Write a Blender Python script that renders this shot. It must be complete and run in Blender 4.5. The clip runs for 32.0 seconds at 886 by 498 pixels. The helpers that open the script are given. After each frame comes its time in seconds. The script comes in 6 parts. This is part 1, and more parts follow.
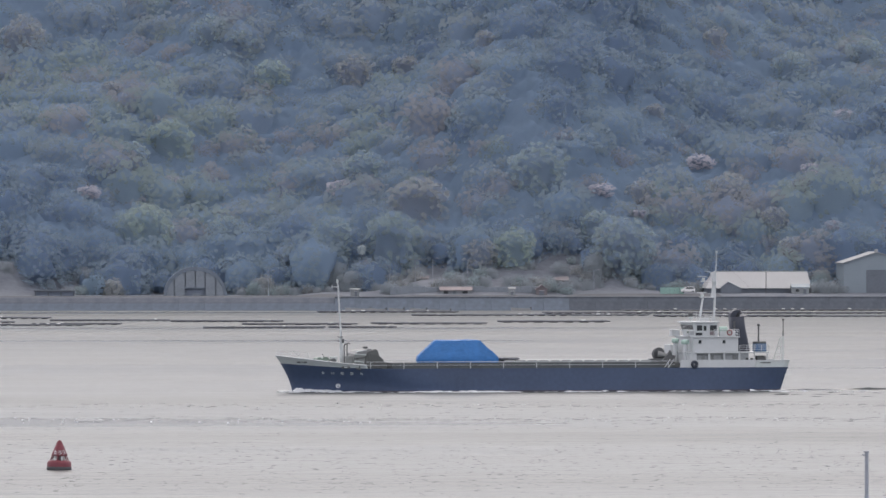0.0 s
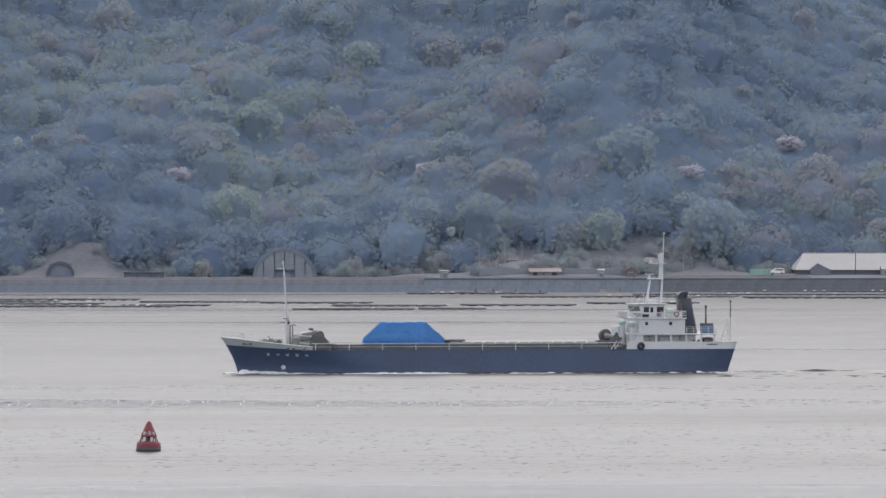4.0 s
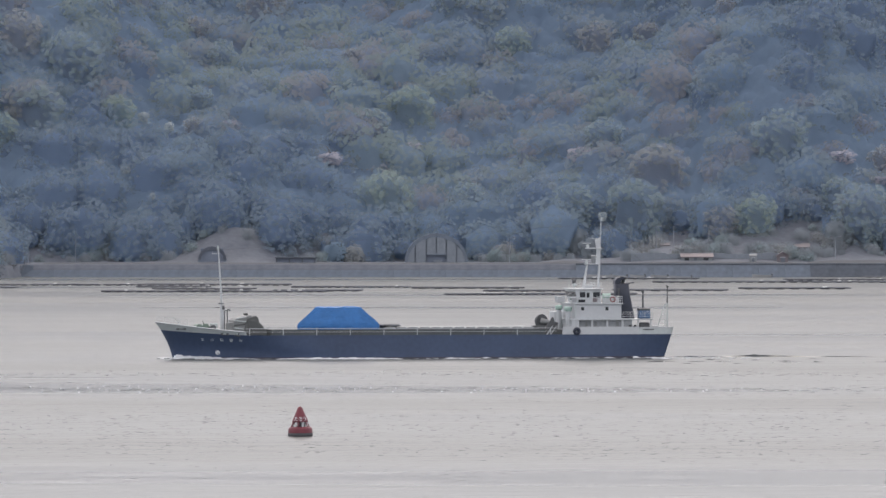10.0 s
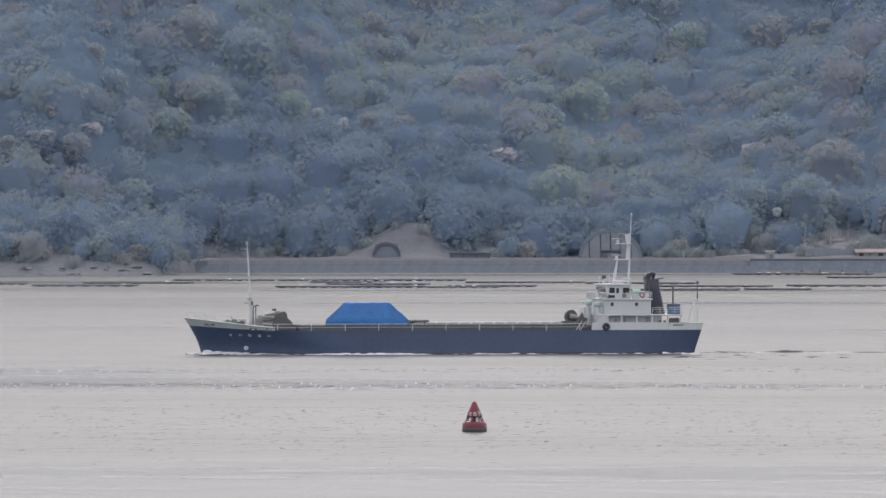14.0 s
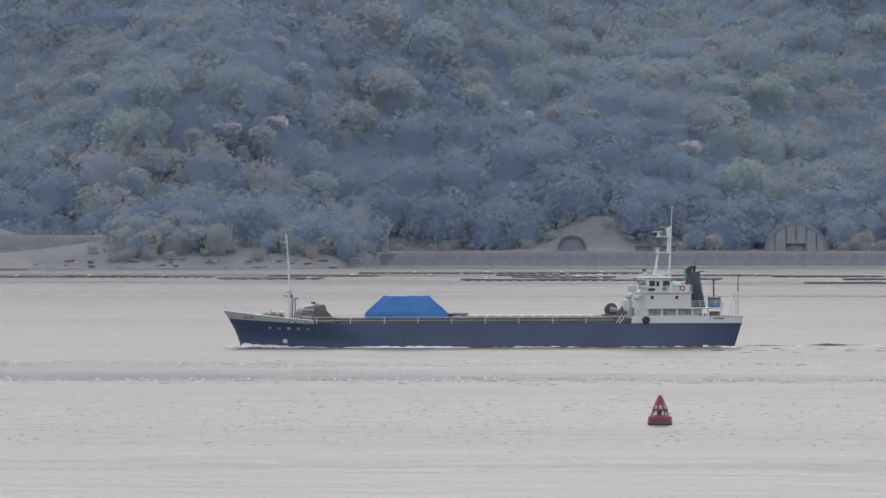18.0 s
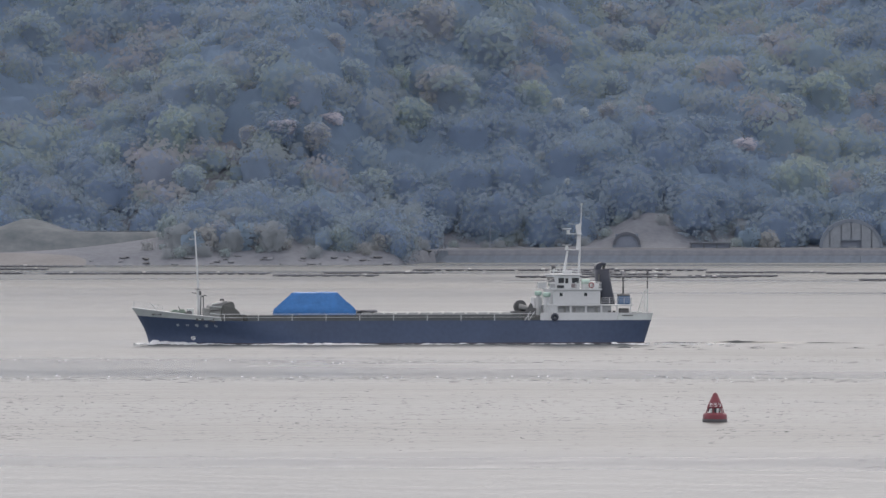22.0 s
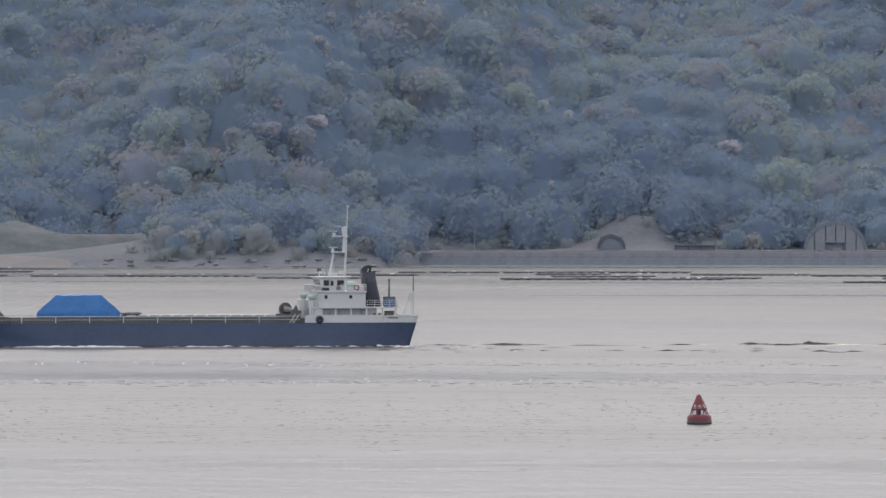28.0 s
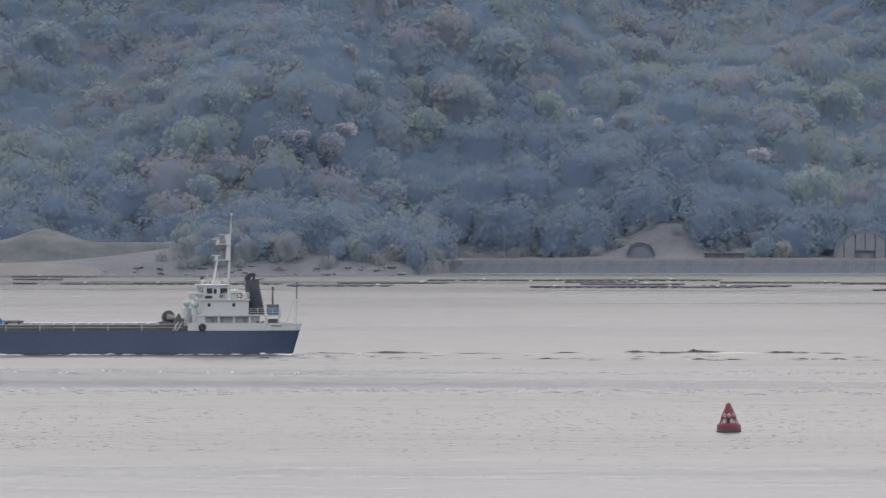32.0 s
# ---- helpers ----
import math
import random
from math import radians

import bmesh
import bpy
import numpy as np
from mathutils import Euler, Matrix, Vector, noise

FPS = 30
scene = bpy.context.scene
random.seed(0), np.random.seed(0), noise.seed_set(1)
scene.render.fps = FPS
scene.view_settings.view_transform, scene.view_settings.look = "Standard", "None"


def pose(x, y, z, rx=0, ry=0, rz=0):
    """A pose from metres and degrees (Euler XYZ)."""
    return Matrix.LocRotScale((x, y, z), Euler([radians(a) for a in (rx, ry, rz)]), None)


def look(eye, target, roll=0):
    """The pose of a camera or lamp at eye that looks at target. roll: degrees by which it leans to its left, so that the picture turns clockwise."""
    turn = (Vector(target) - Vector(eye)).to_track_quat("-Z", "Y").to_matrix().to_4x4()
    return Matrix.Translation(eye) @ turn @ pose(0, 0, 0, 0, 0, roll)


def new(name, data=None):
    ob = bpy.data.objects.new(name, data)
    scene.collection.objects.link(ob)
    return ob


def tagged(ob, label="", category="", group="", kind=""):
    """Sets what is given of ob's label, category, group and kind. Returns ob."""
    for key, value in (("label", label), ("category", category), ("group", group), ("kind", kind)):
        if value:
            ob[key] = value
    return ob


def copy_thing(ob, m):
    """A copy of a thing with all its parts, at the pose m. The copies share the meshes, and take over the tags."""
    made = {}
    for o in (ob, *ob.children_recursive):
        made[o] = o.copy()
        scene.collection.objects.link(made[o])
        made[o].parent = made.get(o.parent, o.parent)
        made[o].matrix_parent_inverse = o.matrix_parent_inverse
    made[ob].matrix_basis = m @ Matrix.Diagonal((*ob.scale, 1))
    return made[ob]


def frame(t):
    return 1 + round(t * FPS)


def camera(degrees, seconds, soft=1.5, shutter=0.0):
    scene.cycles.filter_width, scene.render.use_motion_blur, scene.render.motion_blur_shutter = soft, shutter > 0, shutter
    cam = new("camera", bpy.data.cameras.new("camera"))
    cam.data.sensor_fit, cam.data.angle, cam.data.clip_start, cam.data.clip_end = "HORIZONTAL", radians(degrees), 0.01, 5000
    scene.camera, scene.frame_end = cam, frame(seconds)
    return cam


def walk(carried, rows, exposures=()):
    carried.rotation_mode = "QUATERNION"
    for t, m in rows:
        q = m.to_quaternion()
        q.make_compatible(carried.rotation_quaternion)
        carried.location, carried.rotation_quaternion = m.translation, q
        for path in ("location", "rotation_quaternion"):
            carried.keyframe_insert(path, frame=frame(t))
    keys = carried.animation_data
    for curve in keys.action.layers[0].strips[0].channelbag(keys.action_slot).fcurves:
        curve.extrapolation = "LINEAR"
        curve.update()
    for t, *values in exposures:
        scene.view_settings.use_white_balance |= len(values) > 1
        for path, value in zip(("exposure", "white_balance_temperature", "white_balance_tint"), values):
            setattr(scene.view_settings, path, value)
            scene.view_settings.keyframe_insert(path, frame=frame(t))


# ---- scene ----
EYE = (0.0, 0.0, 24.0)
cam = camera(6.411, 32.0, soft=1.5)
# seconds, pan to the right and tilt upwards in degrees
PAN_TILT = [
    (0.0, 2.3875, -0.1207), (0.5, 2.2869, -0.0911), (1.0, 2.1642, -0.0873), (1.5, 2.1177, -0.0986), (2.0, 2.0964, -0.1086),
    (2.5, 2.0312, -0.1274), (3.0, 1.9486, -0.1689), (3.5, 1.8483, -0.2214), (5.5, 1.4671, -0.2778), (6.0, 1.4096, -0.2768),
    (6.5, 1.349, -0.2904), (7.0, 1.2801, -0.2977), (7.5, 1.1799, -0.3061), (8.0, 1.0473, -0.3102), (8.5, 0.9199, -0.3259),
    (9.0, 0.8435, -0.3385), (9.5, 0.7422, -0.3468), (10.0, 0.6422, -0.362), (10.5, 0.5143, -0.3644), (11.0, 0.3442, -0.3677),
    (11.5, 0.1687, -0.3719), (12.0, 0.0351, -0.3802), (12.5, -0.0787, -0.3761), (13.0, -0.2136, -0.3677), (13.5, -0.4122, -0.3737),
    (14.0, -0.6193, -0.3948), (14.5, -0.8517, -0.3997), (15.0, -1.1066, -0.4119), (15.5, -1.299, -0.4213), (17.5, -1.82, -0.4452),
    (18.0, -1.9626, -0.4452), (18.5, -2.0738, -0.4538), (19.0, -2.1372, -0.4592), (19.5, -2.2305, -0.4624), (20.0, -2.3393, -0.4608),
    (20.5, -2.3872, -0.4585), (21.0, -2.4115, -0.4553), (21.5, -2.4068, -0.4647), (22.0, -2.3597, -0.4671), (22.5, -2.3527, -0.4671),
    (23.0, -2.3589, -0.4694), (23.5, -2.3401, -0.4733), (24.0, -2.3408, -0.4757), (24.5, -2.3378, -0.4757), (25.0, -2.3081, -0.4765),
    (25.5, -2.2697, -0.4788), (26.0, -2.2517, -0.4749), (26.5, -2.2337, -0.4624), (28.5, -2.2626, -0.4428), (29.0, -2.283, -0.4287),
    (29.5, -2.3034, -0.4169), (30.0, -2.3244, -0.4052), (30.5, -2.3433, -0.3982), (31.0, -2.3965, -0.3927), (31.5, -2.4389, -0.4005),
    (32.0, -2.4615, -0.3935),
]
walk(cam, [(t, pose(*EYE, 90 + tilt, 0, -pan)) for t, pan, tilt in PAN_TILT], exposures=[(0.0, 0.39, 6140, 11), (15.0, 0.34, 6230, 11), (32.0, 0.28, 6230, 11)])

# ---------------------------------------------------------------- light
SUN_HEIGHT, SUN_SIDE = radians(46), radians(3)
world = bpy.data.worlds.new("hazy_sky")
scene.world = world
world.use_nodes = True
wn = world.node_tree
sky = wn.nodes.new("ShaderNodeTexSky")
sky.sky_type = "NISHITA"
sky.sun_disc = False
sky.sun_elevation, sky.sun_rotation = SUN_HEIGHT, SUN_SIDE
sky.air_density, sky.dust_density, sky.ozone_density = 1.0, 4.0, 1.0
wn.nodes["Background"].inputs["Strength"].default_value = 0.15
# thin even overcast over the clear sky
veil = wn.nodes.new("ShaderNodeMix")
veil.data_type = "RGBA"
veil.inputs[0].default_value = 0.6
# greyer towards the horizon, creamier higher up where the sun stands behind it
up, rise, cream = wn.nodes.new("ShaderNodeTexCoord"), wn.nodes.new("ShaderNodeSeparateXYZ"), wn.nodes.new("ShaderNodeMix")
cream.data_type, cream.clamp_factor = "RGBA", True
cream.inputs[6].default_value, cream.inputs[7].default_value = (8.3, 7.95, 8.05, 1), (9.6, 8.35, 7.3, 1)
wn.links.new(up.outputs["Generated"], rise.inputs[0])
wn.links.new(rise.outputs[2], cream.inputs[0])
wn.links.new(cream.outputs[2], veil.inputs[7])
wn.links.new(sky.outputs[0], veil.inputs[6])
wn.links.new(veil.outputs[2], wn.nodes["Background"].inputs[0])
sun = new("sun", bpy.data.lights.new("sun", "SUN"))
sun.data.energy, sun.data.angle, sun.data.color = 0.4, radians(18), (1.0, 0.92, 0.80)
sun.matrix_world = look((900 * math.sin(SUN_SIDE) * math.cos(SUN_HEIGHT), 900 * math.cos(SUN_SIDE) * math.cos(SUN_HEIGHT), 900 * math.sin(SUN_HEIGHT)), (0, 0, 0))

# ---------------------------------------------------------------- materials


def material(name, color, rough=0.6, metal=0.0, vary=0.18, grain=0.4, coarse=6.0, bump=0.15, second=None, sheen=0.0, island=False, per_object=0.0):
    """A surface with fine grain and broad stains; sizes in metres."""
    m = bpy.data.materials.new(name)
    m.use_nodes = True
    n, l = m.node_tree.nodes, m.node_tree.links
    b = n["Principled BSDF"]
    tc = n.new("ShaderNodeTexCoord")
    fine, broad = n.new("ShaderNodeTexNoise"), n.new("ShaderNodeTexNoise")
    for tex, size in ((fine, grain), (broad, coarse)):
        tex.inputs["Scale"].default_value = 1.0 / size
        tex.inputs["Detail"].default_value = 4.0
        l.new(tc.outputs["Object"], tex.inputs["Vector"])
    blend = n.new("ShaderNodeMix")
    blend.data_type = "RGBA"
    dark = tuple(c * (1 - vary) for c in color)
    light = tuple(min(1.0, c * (1 + vary)) for c in (second or color))
    blend.inputs[6].default_value, blend.inputs[7].default_value = (*dark, 1), (*light, 1)
    mixer = n.new("ShaderNodeMath")
    mixer.operation = "MULTIPLY_ADD"
    mixer.inputs[1].default_value = 0.45
    l.new(fine.outputs[0], mixer.inputs[0])
    half = n.new("ShaderNodeMath")
    half.operation = "MULTIPLY"
    half.inputs[1].default_value = 0.55
    l.new(broad.outputs[0], half.inputs[0])
    l.new(half.outputs[0], mixer.inputs[2])
    source = mixer
    if island or per_object:
        extra = n.new("ShaderNodeMath")
        extra.operation = "MULTIPLY_ADD"
        extra.inputs[1].default_value = per_object or 0.12
        rnd = n.new("ShaderNodeNewGeometry") if island else n.new("ShaderNodeObjectInfo")
        l.new(rnd.outputs["Random Per Island"] if island else rnd.outputs["Random"], extra.inputs[0])
        shift = n.new("ShaderNodeMath")
        shift.operation = "SUBTRACT"
        shift.inputs[1].default_value = 0.5 * (per_object or 0.12)
        l.new(mixer.outputs[0], shift.inputs[0])
        l.new(shift.outputs[0], extra.inputs[2])
        source = extra
    spread = n.new("ShaderNodeMapRange")
    spread.inputs["From Min"].default_value, spread.inputs["From Max"].default_value = 0.3, 0.7
    l.new(source.outputs[0], spread.inputs["Value"])
    l.new(spread.outputs[0], blend.inputs[0])
    l.new(blend.outputs[2], b.inputs["Base Color"])
    b.inputs["Roughness"].default_value, b.inputs["Metallic"].default_value = rough, metal
    if sheen:
        b.inputs["Sheen Weight"].default_value, b.inputs["Sheen Roughness"].default_value = sheen, 0.9
        b.inputs["Sheen Tint"].default_value = (0.80, 0.90, 1.0, 1)
    if bump:
        bp = n.new("ShaderNodeBump")
        bp.inputs["Strength"].default_value, bp.inputs["Distance"].default_value = bump, grain * 0.2
        l.new(fine.outputs[0], bp.inputs["Height"])
        l.new(bp.outputs[0], b.inputs["Normal"])
    return m


def water_material():
    m = bpy.data.materials.new("sea_water")
    m.use_nodes = True
    n, l = m.node_tree.nodes, m.node_tree.links
    b = n["Principled BSDF"]
    b.inputs["Base Color"].default_value = (0.055, 0.066, 0.070, 1)
    b.inputs["IOR"].default_value = 1.33
    tc = n.new("ShaderNodeTexCoord")

    def ripple(sx, sy, detail, rough=0.55):
        mp = n.new("ShaderNodeMapping")
        mp.inputs["Scale"].default_value = (1 / sx, 1 / sy, 1)
        t = n.new("ShaderNodeTexNoise")
        t.inputs["Scale"].default_value, t.inputs["Detail"].default_value, t.inputs["Roughness"].default_value = 1.0, detail, rough
        l.new(tc.outputs["Object"], mp.inputs["Vector"])
        l.new(mp.outputs[0], t.inputs["Vector"])
        return t
    swell, chop, broad, streak = ripple(14, 11, 3), ripple(1.8, 3.0, 4, 0.6), ripple(420, 120, 1.5), ripple(190, 42, 2)
    slick = n.new("ShaderNodeMix")
    slick.inputs[0].default_value = 0.22
    l.new(broad.outputs[0], slick.inputs[2])
    l.new(streak.outputs[0], slick.inputs[3])
    calm = n.new("ShaderNodeMapRange")
    calm.inputs["From Min"].default_value, calm.inputs["From Max"].default_value = 0.36, 0.64
    calm.inputs["To Min"].default_value, calm.inputs["To Max"].default_value = 0.1, 1.4
    l.new(slick.outputs[0], calm.inputs["Value"])
    b1, b2 = n.new("ShaderNodeBump"), n.new("ShaderNodeBump")
    b1.inputs["Distance"].default_value, b1.inputs["Strength"].default_value = 1.35, 1.0
    b2.inputs["Distance"].default_value = 0.3
    l.new(swell.outputs[0], b1.inputs["Height"])
    l.new(chop.outputs[0], b2.inputs["Height"])
    l.new(calm.outputs[0], b2.inputs["Strength"])
    long = n.new("ShaderNodeMapRange")
    long.inputs["From Min"].default_value, long.inputs["From Max"].default_value = 0.36, 0.64
    long.inputs["To Min"].default_value, long.inputs["To Max"].default_value = 0.42, 1.2
    l.new(slick.outputs[0], long.inputs["Value"])
    l.new(long.outputs[0], b1.inputs["Strength"])
    l.new(b1.outputs[0], b2.inputs["Normal"])
    l.new(b2.outputs[0], b.inputs["Normal"])
    rg = n.new("ShaderNodeMapRange")
    rg.inputs["From Min"].default_value, rg.inputs["From Max"].default_value = 0.2, 0.8
    rg.inputs["To Min"].default_value, rg.inputs["To Max"].default_value = 0.16, 0.5
    l.new(slick.outputs[0], rg.inputs["Value"])
    l.new(rg.outputs[0], b.inputs["Roughness"])
    return m


def glass_material(name, color):
    m = bpy.data.materials.new(name)
    m.use_nodes = True
    b = m.node_tree.nodes["Principled BSDF"]
    b.inputs["Base Color"].default_value = (*color, 1)
    b.inputs["Roughness"].default_value, b.inputs["Specular IOR Level"].default_value = 0.08, 0.6
    return m


WATER = water_material()
NAVY = material("navy_hull_paint", (0.054, 0.080, 0.145), 0.42, vary=0.2, grain=0.6, coarse=9, bump=0.03)
BOOT = material("antifouling_red", (0.052, 0.046, 0.060), 0.6, coarse=3)
WHITE = material("white_ship_paint", (0.53, 0.555, 0.57), 0.4, vary=0.06, grain=0.5, coarse=4, bump=0.03)
GREY = material("pale_grey_bulwark_paint", (0.50, 0.54, 0.54), 0.5, vary=0.1, coarse=4, bump=0.03)
DECK = material("grey_green_deck_paint", (0.16, 0.20, 0.19), 0.7)
STEEL = material("dark_weathered_steel", (0.10, 0.105, 0.11), 0.55, 0.3, vary=0.35)
HATCH = material("hatch_cover_grey", (0.24, 0.25, 0.25), 0.65, vary=0.3, coarse=2.5)
TARP = material("blue_tarpaulin", (0.032, 0.15, 0.40), 0.65, vary=0.18, grain=0.5, coarse=2.2, bump=0.5)
DARKTARP = material("dark_grey_tarpaulin", (0.10, 0.105, 0.105), 0.7, grain=0.4, bump=0.6)
MINT = material("pale_green_paint", (0.38, 0.52, 0.46), 0.5, coarse=2)
GREEN = material("green_machinery_paint", (0.18, 0.235, 0.20), 0.6, coarse=2)
BLUEBOX = material("blue_machinery_paint", (0.05, 0.12, 0.24), 0.5, coarse=2)
BLACK = material("black_funnel_paint", (0.030, 0.037, 0.056), 0.5, coarse=3)
ORANGE = material("faded_red_plastic", (0.24, 0.10, 0.10), 0.5)
RED = material("red_buoy_paint", (0.155, 0.022, 0.036), 0.42, vary=0.2, grain=0.25, coarse=1.0)
# grey darkened to hold the recess shade of the lower house
DIM = material("shaded_interior_paint", (0.34, 0.36, 0.37), 0.7)
GLASS = glass_material("window_glass", (0.03, 0.035, 0.04))
FOAM = material("sea_foam", (0.72, 0.74, 0.76), 0.7, vary=0.12, grain=0.5, coarse=2)
MARK = material("white_lettering_paint", (0.72, 0.74, 0.75), 0.6, vary=0.1)
COAMING = material("dark_coaming_paint", (0.085, 0.095, 0.10), 0.65, vary=0.3, coarse=2.5)
LID = material("pale_hatch_lid_paint", (0.30, 0.315, 0.32), 0.65, vary=0.2, coarse=2.5)
BAMBOO = material("weathered_bamboo", (0.150, 0.158, 0.178), 0.8, vary=0.35, grain=0.6, coarse=5, per_object=0.4)
FLOAT = material("dirty_white_float", (0.55, 0.56, 0.55), 0.6, vary=0.3, coarse=3, per_object=0.5)
BLACKFLOAT = material("black_float", (0.05, 0.05, 0.055), 0.6)
# far-shore concrete and soil colours include a blue-grey haze tint
CONCRETE = material("hazed_old_concrete", (0.105, 0.121, 0.146), 0.85, vary=0.3, grain=1.2, coarse=9, bump=0.3)
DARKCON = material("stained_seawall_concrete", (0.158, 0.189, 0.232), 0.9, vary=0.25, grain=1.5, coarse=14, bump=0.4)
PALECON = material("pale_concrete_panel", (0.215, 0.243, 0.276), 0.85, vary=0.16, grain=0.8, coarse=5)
# shade inside the bunker openings as one flat colour, lifted for haze
SHADE = material("painted_opening_shade", (0.185, 0.214, 0.268), 0.9)
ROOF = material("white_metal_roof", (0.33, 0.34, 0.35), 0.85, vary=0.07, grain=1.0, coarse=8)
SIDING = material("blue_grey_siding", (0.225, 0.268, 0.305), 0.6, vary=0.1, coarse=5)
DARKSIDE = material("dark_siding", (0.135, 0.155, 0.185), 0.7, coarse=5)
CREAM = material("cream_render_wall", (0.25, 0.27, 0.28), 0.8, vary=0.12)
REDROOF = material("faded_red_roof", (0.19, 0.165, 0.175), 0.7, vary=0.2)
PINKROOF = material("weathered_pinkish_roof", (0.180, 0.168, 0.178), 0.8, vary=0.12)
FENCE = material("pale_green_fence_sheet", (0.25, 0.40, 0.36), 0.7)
GROUND = material("hazed_dry_grass_and_soil", (0.096, 0.115, 0.149), 0.95, vary=0.3, grain=2.0, coarse=22, bump=0.25, second=(0.118, 0.130, 0.152))
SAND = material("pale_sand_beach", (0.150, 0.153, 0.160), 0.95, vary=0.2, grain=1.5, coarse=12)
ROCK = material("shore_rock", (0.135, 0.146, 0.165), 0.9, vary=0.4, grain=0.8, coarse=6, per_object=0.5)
# bark colour lifted and greyed to sit in the haze
BARK = material("hazed_grey_bark", (0.15, 0.155, 0.165), 0.95, vary=0.3)
POLE = material("galvanised_pole", (0.32, 0.34, 0.38), 0.5, 0.4)
CARWHITE = material("white_car_paint", (0.8, 0.8, 0.8), 0.25, vary=0.03)


def foliage(name, color, second, gaps_share=0.46):
    """Sprays of leaves: nearly half of the light that they scatter passes through them, and a share of each spray is
    gaps, which also thin the contrast as haze would.
    """
    m = material(name, color, 0.6, vary=0.05, grain=1.1, coarse=13.0, bump=0.3, second=second, island=True)
    n, l = m.node_tree.nodes, m.node_tree.links
    b = n["Principled BSDF"]
    b.inputs["Specular IOR Level"].default_value = 0.0
    tint = b.inputs["Base Color"].links[0].from_socket
    glow = n.new("ShaderNodeBsdfTranslucent")
    thin = n.new("ShaderNodeHueSaturation")
    thin.inputs["Value"].default_value = 0.9
    l.new(tint, thin.inputs["Color"])
    l.new(thin.outputs[0], glow.inputs["Color"])
    both = n.new("ShaderNodeAddShader")
    l.new(b.outputs[0], both.inputs[0])
    l.new(glow.outputs[0], both.inputs[1])
    gaps, airy = n.new("ShaderNodeBsdfTransparent"), n.new("ShaderNodeMixShader")
    airy.inputs[0].default_value = gaps_share
    l.new(both.outputs[0], airy.inputs[1])
    l.new(gaps.outputs[0], airy.inputs[2])
    l.new(airy.outputs[0], n["Material Output"].inputs["Surface"])
    return m


# inner foliage of each kind; distance haze is mixed into these pale blue-grey colours
# the first palette is the darkest and also serves as hill-foot shade
HAZED_LEAF_DARK = [(0.100, 0.139, 0.207), (0.121, 0.164, 0.230), (0.131, 0.163, 0.222), (0.122, 0.167, 0.223), (0.118, 0.165, 0.233)]
HAZED_LEAF_LIGHT = [(0.104, 0.144, 0.210), (0.129, 0.169, 0.228), (0.139, 0.167, 0.217), (0.131, 0.175, 0.219), (0.124, 0.170, 0.233)]
LEAVES = [foliage(n_, a, b) for n_, a, b in zip(("evergreen_leaves", "oak_leaves", "budding_brown_leaves", "fresh_green_leaves", "camphor_leaves"), HAZED_LEAF_DARK, HAZED_LEAF_LIGHT)]
INNER = [foliage(m.name.replace("leaves", "inner_leaves"), a, b, 0.2) for m, a, b in zip(LEAVES, HAZED_LEAF_DARK, HAZED_LEAF_LIGHT)]
# olive lit tops against the bluer bodies: light put into the leaf colour
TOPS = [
    foliage("evergreen_lit_tops", (0.108, 0.142, 0.181), (0.116, 0.149, 0.181)),
    foliage("oak_lit_tops", (0.140, 0.170, 0.194), (0.150, 0.177, 0.190)),
    foliage("brown_lit_tops", (0.157, 0.169, 0.188), (0.167, 0.174, 0.186)),
    foliage("fresh_green_lit_tops", (0.142, 0.178, 0.186), (0.154, 0.185, 0.181)),
    foliage("camphor_lit_tops", (0.132, 0.170, 0.202), (0.140, 0.176, 0.200)),
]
# single trees and scrub, tinted for haze as well
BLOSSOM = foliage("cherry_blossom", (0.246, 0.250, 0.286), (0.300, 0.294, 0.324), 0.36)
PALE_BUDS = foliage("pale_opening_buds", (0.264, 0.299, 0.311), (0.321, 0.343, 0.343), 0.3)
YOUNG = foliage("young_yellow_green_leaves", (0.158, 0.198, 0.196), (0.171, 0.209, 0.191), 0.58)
BUDDING = foliage("budding_brown_hazed_crowns", (0.164, 0.183, 0.196), (0.177, 0.189, 0.195), 0.58)
SCRUB = foliage("hazed_dry_olive_scrub", (0.152, 0.176, 0.200), (0.166, 0.186, 0.202))
OLIVE = foliage("olive_green_hazed_crowns", (0.143, 0.181, 0.199), (0.151, 0.188, 0.196), 0.58)

# ---------------------------------------------------------------- mesh helpers


def part(name, bm, mat, parent=None, label=""):
    """Links a bmesh as one mesh object under a thing or a part."""
    me = bpy.data.meshes.new(name)
    bm.to_mesh(me)
    bm.free()
    me.materials.append(mat)
    ob = new(name, me)
    ob.parent = parent
    if label:
        tagged(ob, label)
    return ob


def piece(name, me, parent, m):
    """One more object on a shared mesh."""
    ob = new(name, me)
    ob.parent = parent
    ob.matrix_basis = m
    return ob


def thing(name, m, label, category, group="", kind=""):
    ob = new(name)
    ob.empty_display_size = 1.0
    ob.matrix_world = m
    return tagged(ob, label, category, group, kind)


def box(cx, cy, cz, sx, sy, sz, bevel=0.0, bm=None):
    own = bmesh.new()
    bmesh.ops.create_cube(own, size=1.0, matrix=Matrix.Translation((cx, cy, cz)) @ Matrix.Diagonal((sx, sy, sz, 1)))
    if bevel:
        bmesh.ops.bevel(own, geom=own.edges[:], offset=bevel, segments=2, profile=0.5, affect="EDGES")
    return merge(bm, own)


def merge(bm, own):
    if bm is None:
        return own
    me = bpy.data.meshes.new("tmp")
    own.to_mesh(me)
    own.free()
    bm.from_mesh(me)
    bpy.data.meshes.remove(me)
    return bm


